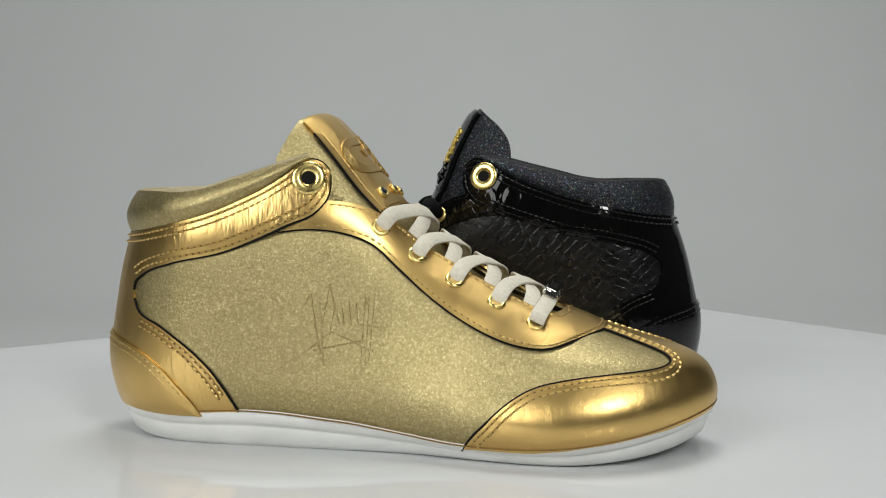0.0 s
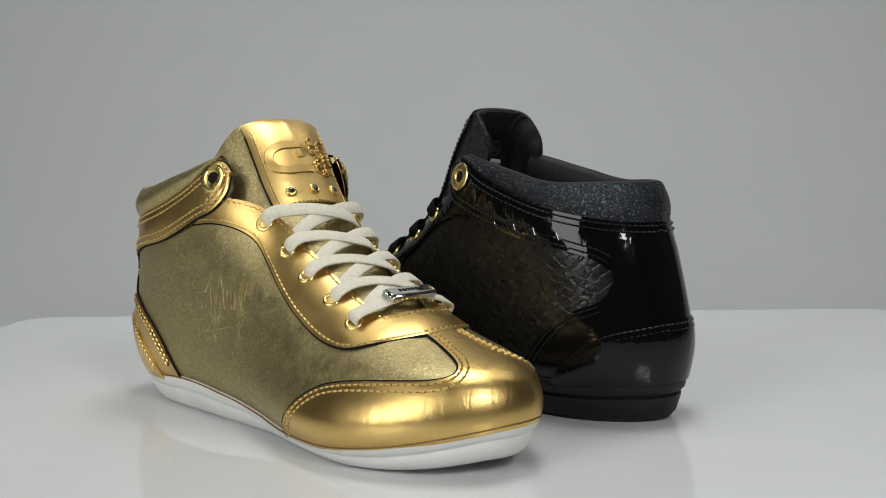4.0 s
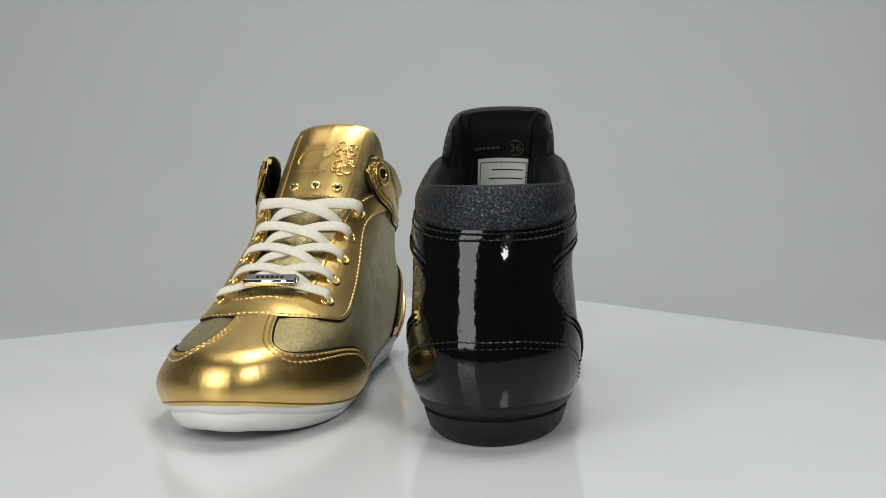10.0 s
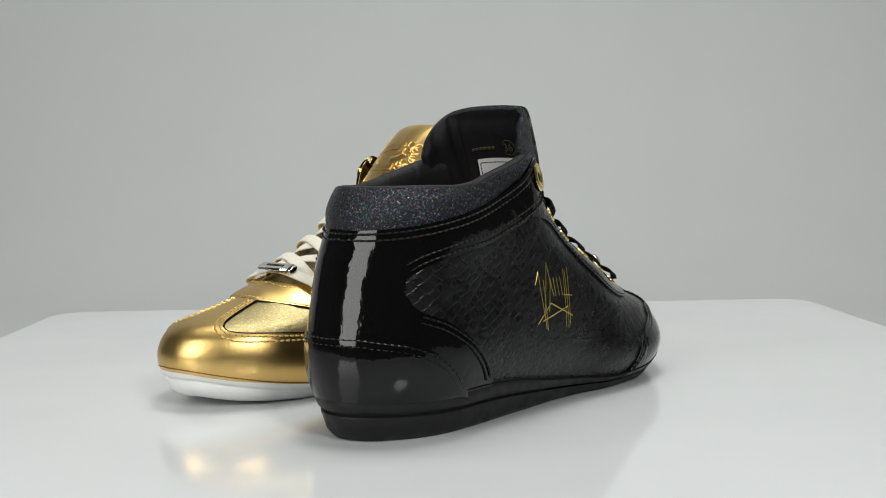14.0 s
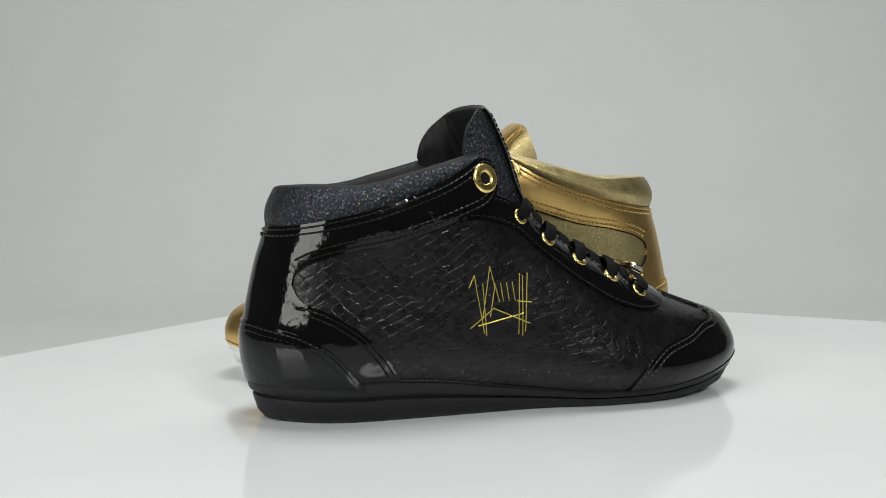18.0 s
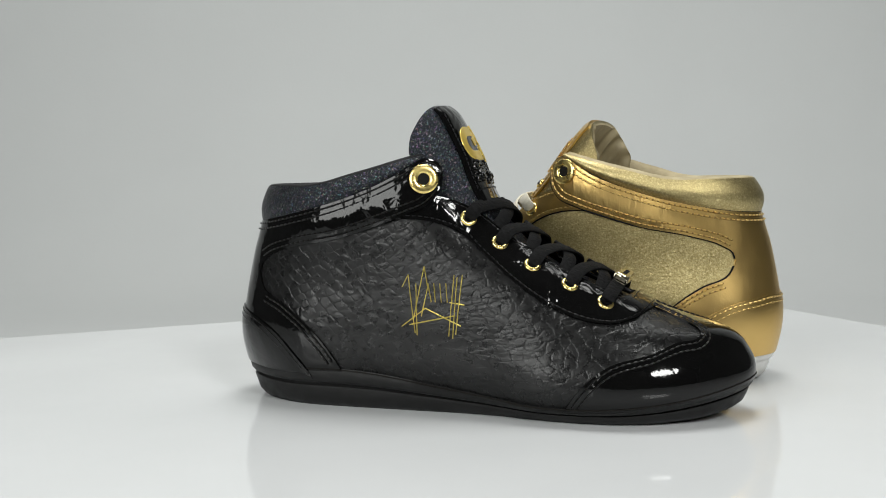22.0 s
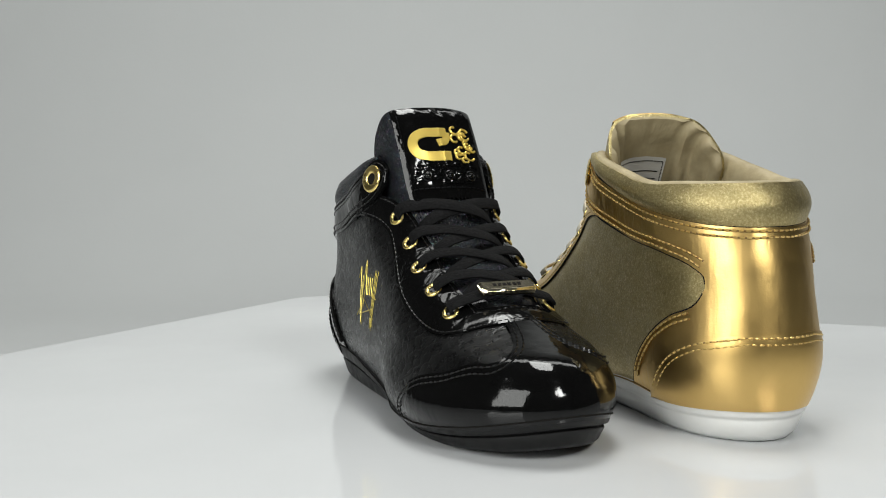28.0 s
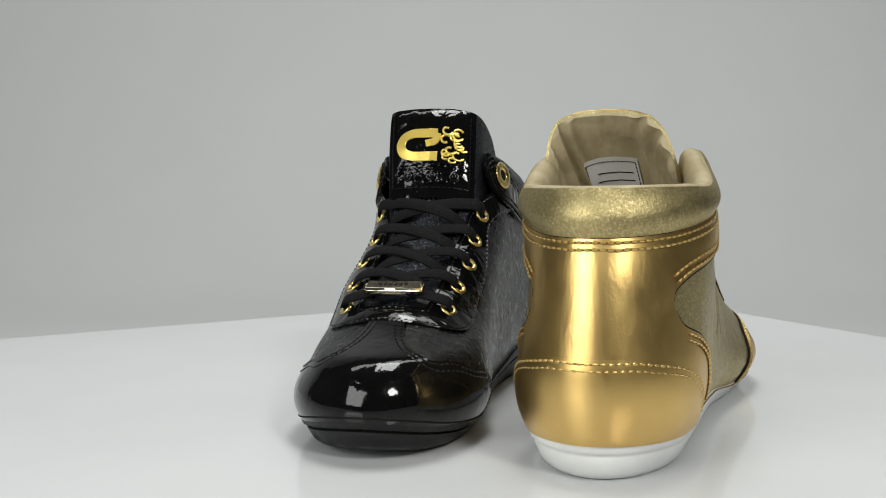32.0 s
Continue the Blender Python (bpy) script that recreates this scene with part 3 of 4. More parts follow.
    rows = [inset(last, c_low, c_high, 1, d)[5:-5] for d in (1.6, 4.2)]
    for s in rows:
        part("stitching", stitches(last, s, 1.75, m["stitch"]), m["thread"], counter)
        part("stitch_hole_shade", cord(last, s, 1.5, 0.42), m["seam_dark"], counter)

    # ankle collar, padded, and the lining that rolls over its top
    def collar_seams(back):
        lo = join_lines(np.stack([np.linspace(0, last.psi(10, 89, -1), 12), np.full(12, 89.0)], 1), last.line(-1, arm([(10, 89)] + [(x, z - 1) for x, z in ANKLE_LOW[1:]], back), 70))
        hi = join_lines(np.stack([np.linspace(0, last.psi(16.5, 108.4, -1), 12), np.full(12, 108.4)], 1), last.line(-1, arm(COLLAR_TOP, back), 70))
        return lo, hi

    (cl_r, ch_r), (cl_l, ch_l) = collar_seams(m["strap_back"]), collar_seams(0.0)
    a_low, a_high = both(cl_r, cl_l), both(ch_r, ch_l)
    part("ankle_collar", patch(last, a_low, a_high, 14, 0.2, 1.0, bulge=m["collar_puff"], top=0.45), m["collar"], base, m["collar_label"])
    profile = [(-0.6, 0.0), (0.7, -0.6), (1.6, -2.4), (1.4, -5.0), (-0.6, -7.6), (-5, -9.4), (-14, -10.0), (-30, -9), (-46, -8), (-60, -8)]
    psi = np.stack([a_high[:, 0] for _ in profile])
    z = np.stack([np.maximum(a_high[:, 1] + dz, 34) for dz, _ in profile])
    off = np.stack([np.full(len(a_high), o + m["collar_puff"] * 0.45) for _, o in profile])
    part("lining", (last.at(psi, z, off).reshape(-1, 3), grid_faces(len(profile), len(a_high))), m["lining"], base, m["lining_label"])

    # toe cap with its strip up the vamp
    edge = last.across
    side_q = last.line(-1, m["toe_side"], 20)
    flat_q = edge(*np.array(m["toe_top"], float).T)
    form = resample(last.raw(*np.concatenate([side_q, flat_q]).T), 84)
    for _ in range(6):
        form[1:-1] = form[1:-1] * 0.5 + (form[:-2] + form[2:]) * 0.25

    def on_form(p):
        """psi and z of points that lie near the toe's form."""
        mid_y = last.raw(np.ones(len(p)), p[:, 2])[:, 1]
        top = edge(p[:, 0], np.minimum(p[:, 1] - mid_y, -0.05))
        steep = np.stack([last.psi(p[:, 0], p[:, 2], -1), p[:, 2]], 1)
        k = np.clip((p[:, 2:] - 24) / 4, 0, 1)
        return steep * (1 - k) + top * k

    seam_r = on_form(form)
    half = -m["toe_top"][-1][1]
    top_y = np.linspace(-half, half, 15)
    front = edge(m["toe_top"][-1][0], np.where(np.abs(top_y) < 0.01, -0.01, top_y))
    cap_high = join_lines(seam_r, front, mirrored(seam_r))
    p0 = float(last.psi(*m["toe_side"][0], -1))
    k1 = int(np.argmax(seam_r[:, 0] * 0 + last.raw(seam_r[:, 0], seam_r[:, 1])[:, 0]))
    p1 = float(last.psi(256, 14, -1))
    psl = np.r_[p0 + (p1 - p0) * np.linspace(0, 1, k1 + 1) ** 0.9, p1 + (0.985 - p1) * np.linspace(0, 1, 85 - k1)[1:-1]]
    psl = np.r_[psl, np.linspace(0.985, 1.015, 15)[1:-1] if len(psl) == 83 else np.linspace(0.985, 1.015, len(cap_high) - 2 * len(psl)), (2 - psl)[::-1]]
    psl = np.interp(np.linspace(0, 1, len(cap_high)), np.linspace(0, 1, len(psl)), psl)
    lx = last.raw(psl, np.full(len(psl), 12.0))[:, 0]
    cap_low = np.stack([psl, last.sole_z(lx) - 1.0], 1)
    cap = part("toe_cap", patch(last, cap_low, cap_high, 40, 1.0), m["toe"], base, m["shiny_label"])

    t = np.gradient(form, axis=0)
    w = np.cross(t, last.at(seam_r[:, 0], seam_r[:, 1], np.ones(84)) - last.at(seam_r[:, 0], seam_r[:, 1]))
    w /= np.linalg.norm(w, axis=1)[:, None] + 1e-9
    rows = []
    for d in (1.7, 4.2):
        s_in = on_form(form + w * d)[4:-3]
        rows += [s_in, mirrored(s_in)]
    for s in rows:
        part("stitching", stitches(last, s, 1.05, m["stitch"]), m["thread"], cap)
        part("stitch_hole_shade", cord(last, s, 0.8, 0.42), m["seam_dark"], cap)

    # eyestay: a long U round the throat
    far = last.reach * 0.8
    out_r = join_lines(last.line(-1, EYESTAY_OUT, 60), edge([214 + far * 0.7, 216.5 + far, 217.5 + far, 217.8 + far], [-17, -12, -6, -0.01]))
    in_r = join_lines(last.line(-1, EYESTAY_IN, 56), edge([201, 203.5, 205, 206, 206.6, 206.9, 207], [-17.5, -15, -12, -9, -6, -3, -0.01]))
    in_r = resample(in_r * [150, 1], len(out_r)) / [150, 1]
    eye_out, eye_in = join_lines(out_r, mirrored(out_r)), join_lines(in_r, mirrored(in_r))
    stay = part("eyestay", patch(last, eye_out, eye_in, 14, 1.15, bulge=0.5), m["stay"], base)
    rows = [inset(last, eye_out, eye_in, 0, 1.7), inset(last, eye_out, eye_in, 1, 1.6)[10:-10]]
    for s in rows:
        part("stitching", stitches(last, s, 1.2, m["stitch"]), m["thread"], stay)
        part("stitch_hole_shade", cord(last, s, 0.95, 0.42), m["seam_dark"], stay)
    if pipe:
        lines = [eye_out, heel_high[:hk - 8], heel_high[hk + 9:], seam_r, mirrored(seam_r), strap_low[: k - 11], strap_low[k + 12:], strap_high]
        for s in lines:
            part("edge_binding", cord(last, s, lift(s) - 0.55 if s[0, 1] > 60 and s is not eye_out else 0.5, 0.62), matte_black, base, "black cut edge along the panels")

    # eyelets
    points = {}
    for side in (-1, 1):
        for i, (x, z) in enumerate(EYELETS):
            psi = float(last.psi(x, z, side))
            c, nrm = last.at(psi, z, 1.5), last.normal(psi, z)
            points[side, i] = (c, nrm)
            part("eyelet", ring(c, nrm, 0.0031, 0.0011, 24, 0.8), m["eyelet"], base, m["eyelet_label"] if i == 0 and side < 0 else "")
            # A black disc stands in for the shade inside the eyelet.
            part("eyelet_hole_shade", disc(c - nrm * 0.0006, nrm, 0.0024, 0.0003, 14), matte_black, base)
        x, z = m["collar_eyelet"][0 if side < 0 else 1]
        psi = float(last.psi(x, z, side))
        c, nrm = last.at(psi, z, 3.9), last.normal(psi, z)
        part("collar_eyelet", ring(c, nrm, 0.005, 0.0021, 40, 0.36), m["eyelet"], base, m["eyelet_label"])
        # Shade in the collar eyelet, again a solid black disc.
        part("eyelet_hole_shade", disc(c - nrm * 0.0003, nrm, 0.0034, 0.0003, 16), matte_black, base)

    # tongue
    NT = 60
    b = 1 - np.linspace(1, 0, NT) ** 1.7
    front_line = resample(m["tongue_line"], 200)
    front_line = np.stack([np.interp(b, np.linspace(0, 1, 200), c) for c in front_line.T], 1)
    tx, tz = front_line[:, 0], front_line[:, 1]
    dx, dz = np.gradient(tx), np.gradient(tz)
    ln = np.hypot(dx, dz)
    nx, nz = dz / ln, -dx / ln
    swell = spline([0, 0.3, 0.6, 0.8, 1], [0.72, 0.86, 0.97, 1, 1])
    depth = spline([0, 0.4, 0.55, 0.7, 0.8, 1], [0.3, 0.6, 0.8, 1, 1, 1])
    mid = m["tongue_mid"]
    shape_y = spline([0, 0.3, 0.5, 0.62, 0.8, 1], m["tongue_y"])
    shape_back = spline([0, 0.3, 0.5, 0.62, 0.8, 1], m["tongue_back"])
    cuts = {side: spline([0, 0.25, 0.5, 0.62, 0.8, 0.93, 1], c) for side, c in zip((-1, 1), m["tongue_cut"])}

    def tongue_at(a, i, off):
        """a across -1 to 1, i the row, off mm outwards: a flat front and two ears that bend back."""
        e, side = abs(a), -1 if a < 0 else 1
        bb = b[i] * (1 - float(cuts[side](e)))
        deep = float(depth(bb))
        y0, y1 = shape_y([e - 0.01, e + 0.01]) * float(swell(bb)) if e > 0.01 else (-0.4, 0.4)
        k0, k1 = shape_back([e - 0.01, e + 0.01]) * deep if e > 0.01 else (0.0, 0.0)
        ln2 = math.hypot(y1 - y0, k1 - k0)
        y = (y0 + y1) / 2 + off * (k1 - k0) / ln2
        back, out = (k0 + k1) / 2, off * (y1 - y0) / ln2
        px_, pz_, qx, qz = (float(np.interp(bb, b, c)) for c in (tx, tz, nx, nz))
        return np.array([px_ - 0.92 * back + qx * out + m["tongue_twist"] * a * bb * 5, side * y + float(mid(bb)), pz_ - 0.15 * back + qz * out]) / 1000

    def tongue_sheet(i0, i1, a0, a1, cols, off, thick=None, soft=False, zig=False):
        aa = np.linspace(a0, a1, cols)
        vs = [tongue_at(a, i, off) for i in range(i0, i1 + 1) for a in aa]
        if zig:
            for j in range(0, cols, 2):
                vs[j] = vs[j] * 1.6 - vs[cols + j] * 0.6
        n_rows = i1 - i0 + 1
        fs = grid_faces(n_rows, cols)
        if thick:
            kk = len(vs)
            vs += [tongue_at(a, i, off - thick * (1 if not soft else 1 - 0.75 * max(abs(a) ** 7, b[i] ** 24)) + (m["folds"] * math.sin(26 * a + 2.2 * math.sin(i * 0.11)) * min(max((abs(a) - 0.25) / 0.2, 0), 1) if soft else 0)) for i in range(i0, i1 + 1) for a in aa]
            fs += grid_faces(n_rows, cols, kk, True)
            loop = [j for j in range(cols)] + [r * cols + cols - 1 for r in range(1, n_rows)] + [(n_rows - 1) * cols + j for j in range(cols - 2, -1, -1)] + [r * cols for r in range(n_rows - 2, 0, -1)]
            fs += [(loop[j], loop[j - 1], loop[j - 1] + kk, loop[j] + kk) for j in range(len(loop))]
        return vs, fs

    tongue = part("tongue", tongue_sheet(0, NT - 1, -1, 1, 61, 0, 1.5), m["collar"], base, m["tongue_label"])
    part("tongue_lining", tongue_sheet(10, NT - 1, -1.0, 1.0, 65, -1.3, 5.2, True), m["lining"], tongue)
    lo = next(i for i in range(NT) if tz[i] > 101)
    badge = part("tongue_patch", tongue_sheet(lo, NT - 6, -0.69 * m["patch_half"], 0.69 * m["patch_half"], 41, 1.5, 1.3, zig=True), m["patch_mat"], tongue, m["patch_label"])
    return base, tongue, badge, tongue_at, points, lo, (lambda h: next(i for i in range(NT) if tz[i] >= h or i == NT - 1))


def ribbon(path, normals, width, thick):
    """A flat lace with soft edges along a path."""
    p, nn = np.array(path, float), np.array(normals, float)
    d = np.gradient(p, axis=0)
    d /= np.linalg.norm(d, axis=1)[:, None]
    side = np.cross(d, nn)
    side /= np.linalg.norm(side, axis=1)[:, None]
    up = np.cross(side, d)
    shape = [(-1, -0.5), (-1, 0.5), (-0.9, 1), (0.9, 1), (1, 0.5), (1, -0.5), (0.9, -1), (-0.9, -1)]
    v = np.stack([p + side * (a * width / 2) + up * (b * thick / 2) for a, b in shape], 1)
    f = grid_faces(len(p), len(shape), 0, True, True)
    return v.reshape(-1, 3), f + [tuple(range(len(shape))), tuple((len(p) - 1) * len(shape) + j for j in range(len(shape)))[::-1]]


# strokes of the writing on the side, as plain slanted bars: x, z, x, z in mm
STROKES = [(101, 60, 104, 66), (104, 66, 105, 58), (105, 58, 108, 38), (108, 62, 109, 37), (112, 70, 107, 44), (112, 70, 114, 60), (114, 60, 111, 46),
           (114, 62, 116, 53), (117, 62, 118, 53), (120, 62, 121, 53), (123, 62, 124, 53), (127, 66, 125, 37), (128.5, 65, 127, 36), (131, 66, 128.5, 38),
           (125, 53, 132.5, 52), (101, 41, 113, 50), (113, 50, 131, 42), (105, 42, 128, 47)]


def dress(base, last, eyes, tongue, badge, tongue_at, row, m):
    """Laces, lace tag, emblem, crystals, writing bars and the label inside."""
    def rim(side, x, z, off):
        return last.at(float(last.psi(x, z, side)), z, off)

    edge_pts = {}
    for side in (-1, 1):
        for i, (x, z) in enumerate(EYELETS):
            edge_pts[side, i] = rim(side, x + 2.6, z + 4.6, 3.0)
    up_all = []
    for i in range(5):
        a, b = eyes[-1, i][1], eyes[1, i][1]
        u = (a + b)
        up_all.append(u / np.linalg.norm(u))
    for i in range(4):
        for side in (-1, 1):
            c, nrm = eyes[side, i]
            e0, e1 = edge_pts[side, i], edge_pts[-side, i + 1]
            lift = (0.0036 if side < 0 else 0.0022) + (0.003 if i == 0 else 0)
            along = edge_pts[-side, i] * 0.28 + e1 * 0.72
            mid = (e0 + along) / 2 + up_all[i] * lift
            dive = rim(-side, EYELETS[i][0] * 0.3 + EYELETS[i + 1][0] * 0.7 + 1.5, EYELETS[i][1] * 0.3 + EYELETS[i + 1][1] * 0.7 + 2.5, -1.2)
            path = resample([c - nrm * 0.0012, c + nrm * 0.0016 + (e0 - c) * 0.2, e0 * 0.6 + c * 0.4 + nrm * 0.0022, e0 * 0.75 + mid * 0.25 + up_all[i] * 0.0012, mid, along * 0.7 + mid * 0.3 + up_all[i] * 0.0004, dive], 26)
            s = np.linspace(0, 1, 26)[:, None]
            nn = nrm * (1 - np.clip(s * 2.6, 0, 1)) + up_all[i] * np.clip(s * 2.6, 0, 1) * (1 - np.clip(s * 3 - 2, 0, 1)) + eyes[-side, i + 1][1] * np.clip(s * 3 - 2, 0, 1)
            part("lace", ribbon(path, nn, 0.0067, 0.0012), m["lace"], base, m["lace_label"] if i == 0 and side < 0 else "")
    # the lowest lace runs straight across and carries the tag
    (c0, n0), (c1, n1) = eyes[-1, 4], eyes[1, 4]
    e0, e1, u = edge_pts[-1, 4], edge_pts[1, 4], up_all[4]
    path = resample([c0 - n0 * 0.001, c0 + n0 * 0.0022, e0 + u * 0.001, (e0 + e1) / 2 + u * 0.004, e1 + u * 0.001, c1 + n1 * 0.0022, c1 - n1 * 0.001], 36)
    s = np.linspace(0, 1, 36)[:, None]
    nn = n0 * np.clip(1 - 3 * s, 0, 1) + n1 * np.clip(3 * s - 2, 0, 1) + u * (1 - np.clip(np.abs(2 * s - 1) * 1.5 - 0.5, 0, 1))
    part("lace", ribbon(path, nn, 0.0067, 0.0012), m["lace"], base)
    centre = (e0 + e1) / 2 + u * 0.0046
    across = (e1 - e0) / np.linalg.norm(e1 - e0)
    fwd = np.cross(u, across)
    q = Matrix((across, fwd, np.cross(across, fwd))).transposed().to_4x4()
    bm = bmesh.new()
    bmesh.ops.create_cube(bm, size=1, matrix=Matrix.Diagonal((0.0272, 0.0074, 0.0042, 1)))
    bmesh.ops.bevel(bm, geom=bm.edges[:], offset=0.0012, segments=3, affect="EDGES")
    bm.transform(Matrix.Translation(centre) @ q)
    tag = part("lace_tag", bm, m["tag"], base, m["tag_label"])
    up = 1 if (np.cross(across, fwd) @ u) > 0 else -1
    for j, w in enumerate((1.5, 1.5, 1.6, 1.6, 1.5, 1.5)):
        bm = bmesh.new()
        bmesh.ops.create_cube(bm, size=1, matrix=Matrix.Translation((-0.0062 + 0.0024 * j, 0, up * 0.0021)) @ Matrix.Diagonal((w / 1000, 0.0018, 0.0003, 1)))
        bm.transform(Matrix.Translation(centre) @ q)
        part("letter_bar", bm, matte_black, tag)

    # emblem on the tongue patch: a bold open ring and a scrolled figure beside it
    def on_patch(a, h, off):
        a = a * 0.69
        i = row(h)
        lo = max(i - 1, 0)
        z0, z1 = tongue_at(0, lo, 0)[2] * 1000, tongue_at(0, i, 0)[2] * 1000
        r = 0 if z1 - z0 < 1e-6 else (h - z0) / (z1 - z0)
        return tongue_at(a, lo, off) * (1 - r) + tongue_at(a, i, off) * r

    top = m["patch_top"]
    h0, hh = top - 18.8, 5.9
    ring_pts = [(0.12, h0 + hh), (-0.1, h0 + hh), (-0.3, h0 + hh * 0.96), (-0.45, h0 + hh * 0.62), (-0.5, h0), (-0.45, h0 - hh * 0.62), (-0.3, h0 - hh * 0.96), (-0.1, h0 - hh), (0.12, h0 - hh)]
    q = resample(np.array(ring_pts) * [28, 1], 60) / [28, 1]
    path = np.array([on_patch(a, h, m["emblem_off"]) for a, h in q])
    nn = np.array([on_patch(a, h, 3.0) for a, h in q]) - path
    v, f = ribbon(path, nn, m["emblem_size"], 0.0009)
    part("emblem", (v, f), m["emblem"], badge, m["emblem_label"], smooth=False)
    q = resample(np.array([(0.12, h0 + hh), (0.07, h0 + hh * 0.3), (-0.07, h0 + hh * 0.1)]) * [28, 1], 16) / [28, 1]
    path = np.array([on_patch(a, h, m["emblem_off"]) for a, h in q])
    nn = np.array([on_patch(a, h, 3.0) for a, h in q]) - path
    part("emblem", ribbon(path, nn, m["emblem_size"] * 0.8, 0.0009), m["emblem"], badge, smooth=False)
    rnd = random.Random(7)
    curls = []
    for j in range(13):
        a0, b0 = 0.24 + 0.36 * rnd.random(), h0 - hh - 2.2 + 2 * (hh + 2.2) * (j + 0.5) / 13
        r = 0.06 + 0.06 * rnd.random()
        turn = rnd.choice((-1, 1))
        pts = [on_patch(a0 + r * math.cos(t * turn) * (1 - t / 9), b0 + r * 26 * math.sin(t * turn) * (1 - t / 9), 1.8) for t in np.linspace(0.4, 5.2, 16)]
        curls.append(tube(pts, 0.00062, 6))
    part("scroll_figure", sewn(*curls), m["emblem"], badge)
    if m["scrolls"]:
        # raised scrollwork between the studs
        for j in range(30):
            a0, b0 = -0.55 + 1.1 * (j % 10 + rnd.random()) / 10, top - 37.5 + 9.5 * (j // 10 + rnd.random()) / 3
            r, turn = 0.05 + 0.05 * rnd.random(), rnd.choice((-1, 1))
            pts = [on_patch(a0 + r * 1.3 * math.cos(t * turn) * (1 - t / 9), b0 + r * 20 * math.sin(t * turn) * (1 - t / 9), 1.6) for t in np.linspace(0.4, 5.2, 14)]
            part("embossed_scroll", tube(pts, 0.0007, 6), m["setting"], badge, "raised glossy black scrollwork" if j == 0 else "")
    for a in (-0.36, 0.02, 0.4):
        p, o = on_patch(a, top - 34.5, 1.5), on_patch(a, top - 34.5, 3.0)
        nrm = (o - p) / np.linalg.norm(o - p)
        part("crystal", disc(p + nrm * 0.0004, nrm, 0.0016, 0.0013, 12), m["gem"], badge, m["gem_label"] if a < -0.2 else "")
        part("crystal_setting", ring(p + nrm * 0.0003, nrm, 0.0021, 0.0008, 18), m["setting"], badge)
    # stitched rim of the patch
    rows = []
    for a in (-m["patch_half"] + 0.09, m["patch_half"] - 0.09):
        rows.append([on_patch(a, h, 1.6) for h in np.linspace(top - 40, top - 3, 17)])
    rows.append([on_patch(a, top - 40.5, 1.6) for a in np.linspace(-m["patch_half"] + 0.09, m["patch_half"] - 0.09, 15)])
    for r in rows:
        part("stitching", sewn(*[tube([u0 * 0.85 + u1 * 0.15, (u0 + u1) / 2, u0 * 0.15 + u1 * 0.85], 0.00038, 5) for u0, u1 in zip(r[:-1], r[1:])]), m["thread"], badge)

    if m["patch_edge"]:
        sides = [[on_patch(a, h, 1.0) for h in np.linspace(top - 42, top - 4, 30)] for a in (-m["patch_half"] - 0.012,)]
        for s in sides:
            part("edge_binding", tube(s, 0.0005, 6), matte_black, badge, "black cut edge along the patch")

    # writing on the right quarter, as bars
    bars = []
    for x0, z0, x1, z1 in STROKES:
        s = np.linspace(0, 1, 8)
        x, z = x0 + (x1 - x0) * s, z0 + (z1 - z0) * s
        bars.append(tube(last.at(last.psi(x, z, -1), z, np.full(8, m["mark_off"])), m["mark_size"] / 1000, 5))
    part("writing_mark", sewn(*bars), m["mark"], base, m["mark_label"])
    if m["scrolls"]:
        # a short line of worn script pressed into the strap, as bars
        bars = []
        for j in range(13):
            x0, h = 44 + 3.1 * j, 3.4 if j % 4 == 0 else 1.9
            x, z = np.linspace(x0, x0 + 1.5, 5), np.linspace(82.6 + 0.17 * (x0 - 44), 82.6 + h + 0.17 * (x0 - 44), 5)
            bars.append(tube(last.at(last.psi(x, z, 1), z, np.full(5, 1.75) + 1.7 * np.clip((x - 68) / 24, 0, 1) ** 1.5), 0.00035, 5))
        part("script_bars", sewn(*bars), m["setting"], base, "faint glossy script strokes on the strap")

    # woven label sewn inside the tongue
    i0, i1 = row(103.0), row(m["label_top"])
    aa = np.linspace(*m["label_a"], 13) * 0.69
    vs = [tongue_at(a, i, -7.3) for i in range(i0, i1 + 1) for a in aa]
    fs = grid_faces(i1 - i0 + 1, 13, 0, True)
    k = len(vs)
    vs += [tongue_at(a, i, -6.6) for i in range(i0, i1 + 1) for a in aa]
    fs += grid_faces(i1 - i0 + 1, 13, k)
    tab = part("size_label", (vs, fs), m["label_mat"], tongue, "grey woven label with unreadable print")
    for z in (0.18, 0.42, 0.66):
        i = int(round(i0 + (i1 - i0) * z))
        pts = [tongue_at(a * 0.69, i, -7.35) for a in np.linspace(m["label_a"][0] + 0.15, m["label_a"][1] - 0.15 - 0.2 * z, 8)]
        part("print_bar", tube(pts, 0.0003, 4), matte_black, tab)
    # sewn border of the label
    a0, a1 = m["label_a"][0] + 0.06, m["label_a"][1] - 0.06
    upper = [tongue_at(a * 0.69, i1 - 1, -7.35) for a in np.linspace(a0, a1, 16)]
    sides = [[tongue_at(a * 0.69, i, -7.35) for i in range(i0, i1)] for a in (a0, a1)]
    border = [tube([r[j] * 0.85 + r[j + 1] * 0.15, r[j] * 0.15 + r[j + 1] * 0.85], 0.00028, 4) for r in (upper, *sides) for j in range(len(r) - 1)]
    part("stitching", sewn(*border), matte_black, tab)
    if m["size_mat"]:
        i = row(top - 18)
        c, o = tongue_at(-0.21, i, -6.75), tongue_at(-0.21, i, -7.75)
        nrm = (o - c) / np.linalg.norm(o - c)
        stamp = part("size_stamp", ring(c, nrm, 0.0042, 0.00022, 28), m["size_mat"], tongue, "stamped size in a thin ring")
        data = bpy.data.curves.new("size_digits", "FONT")
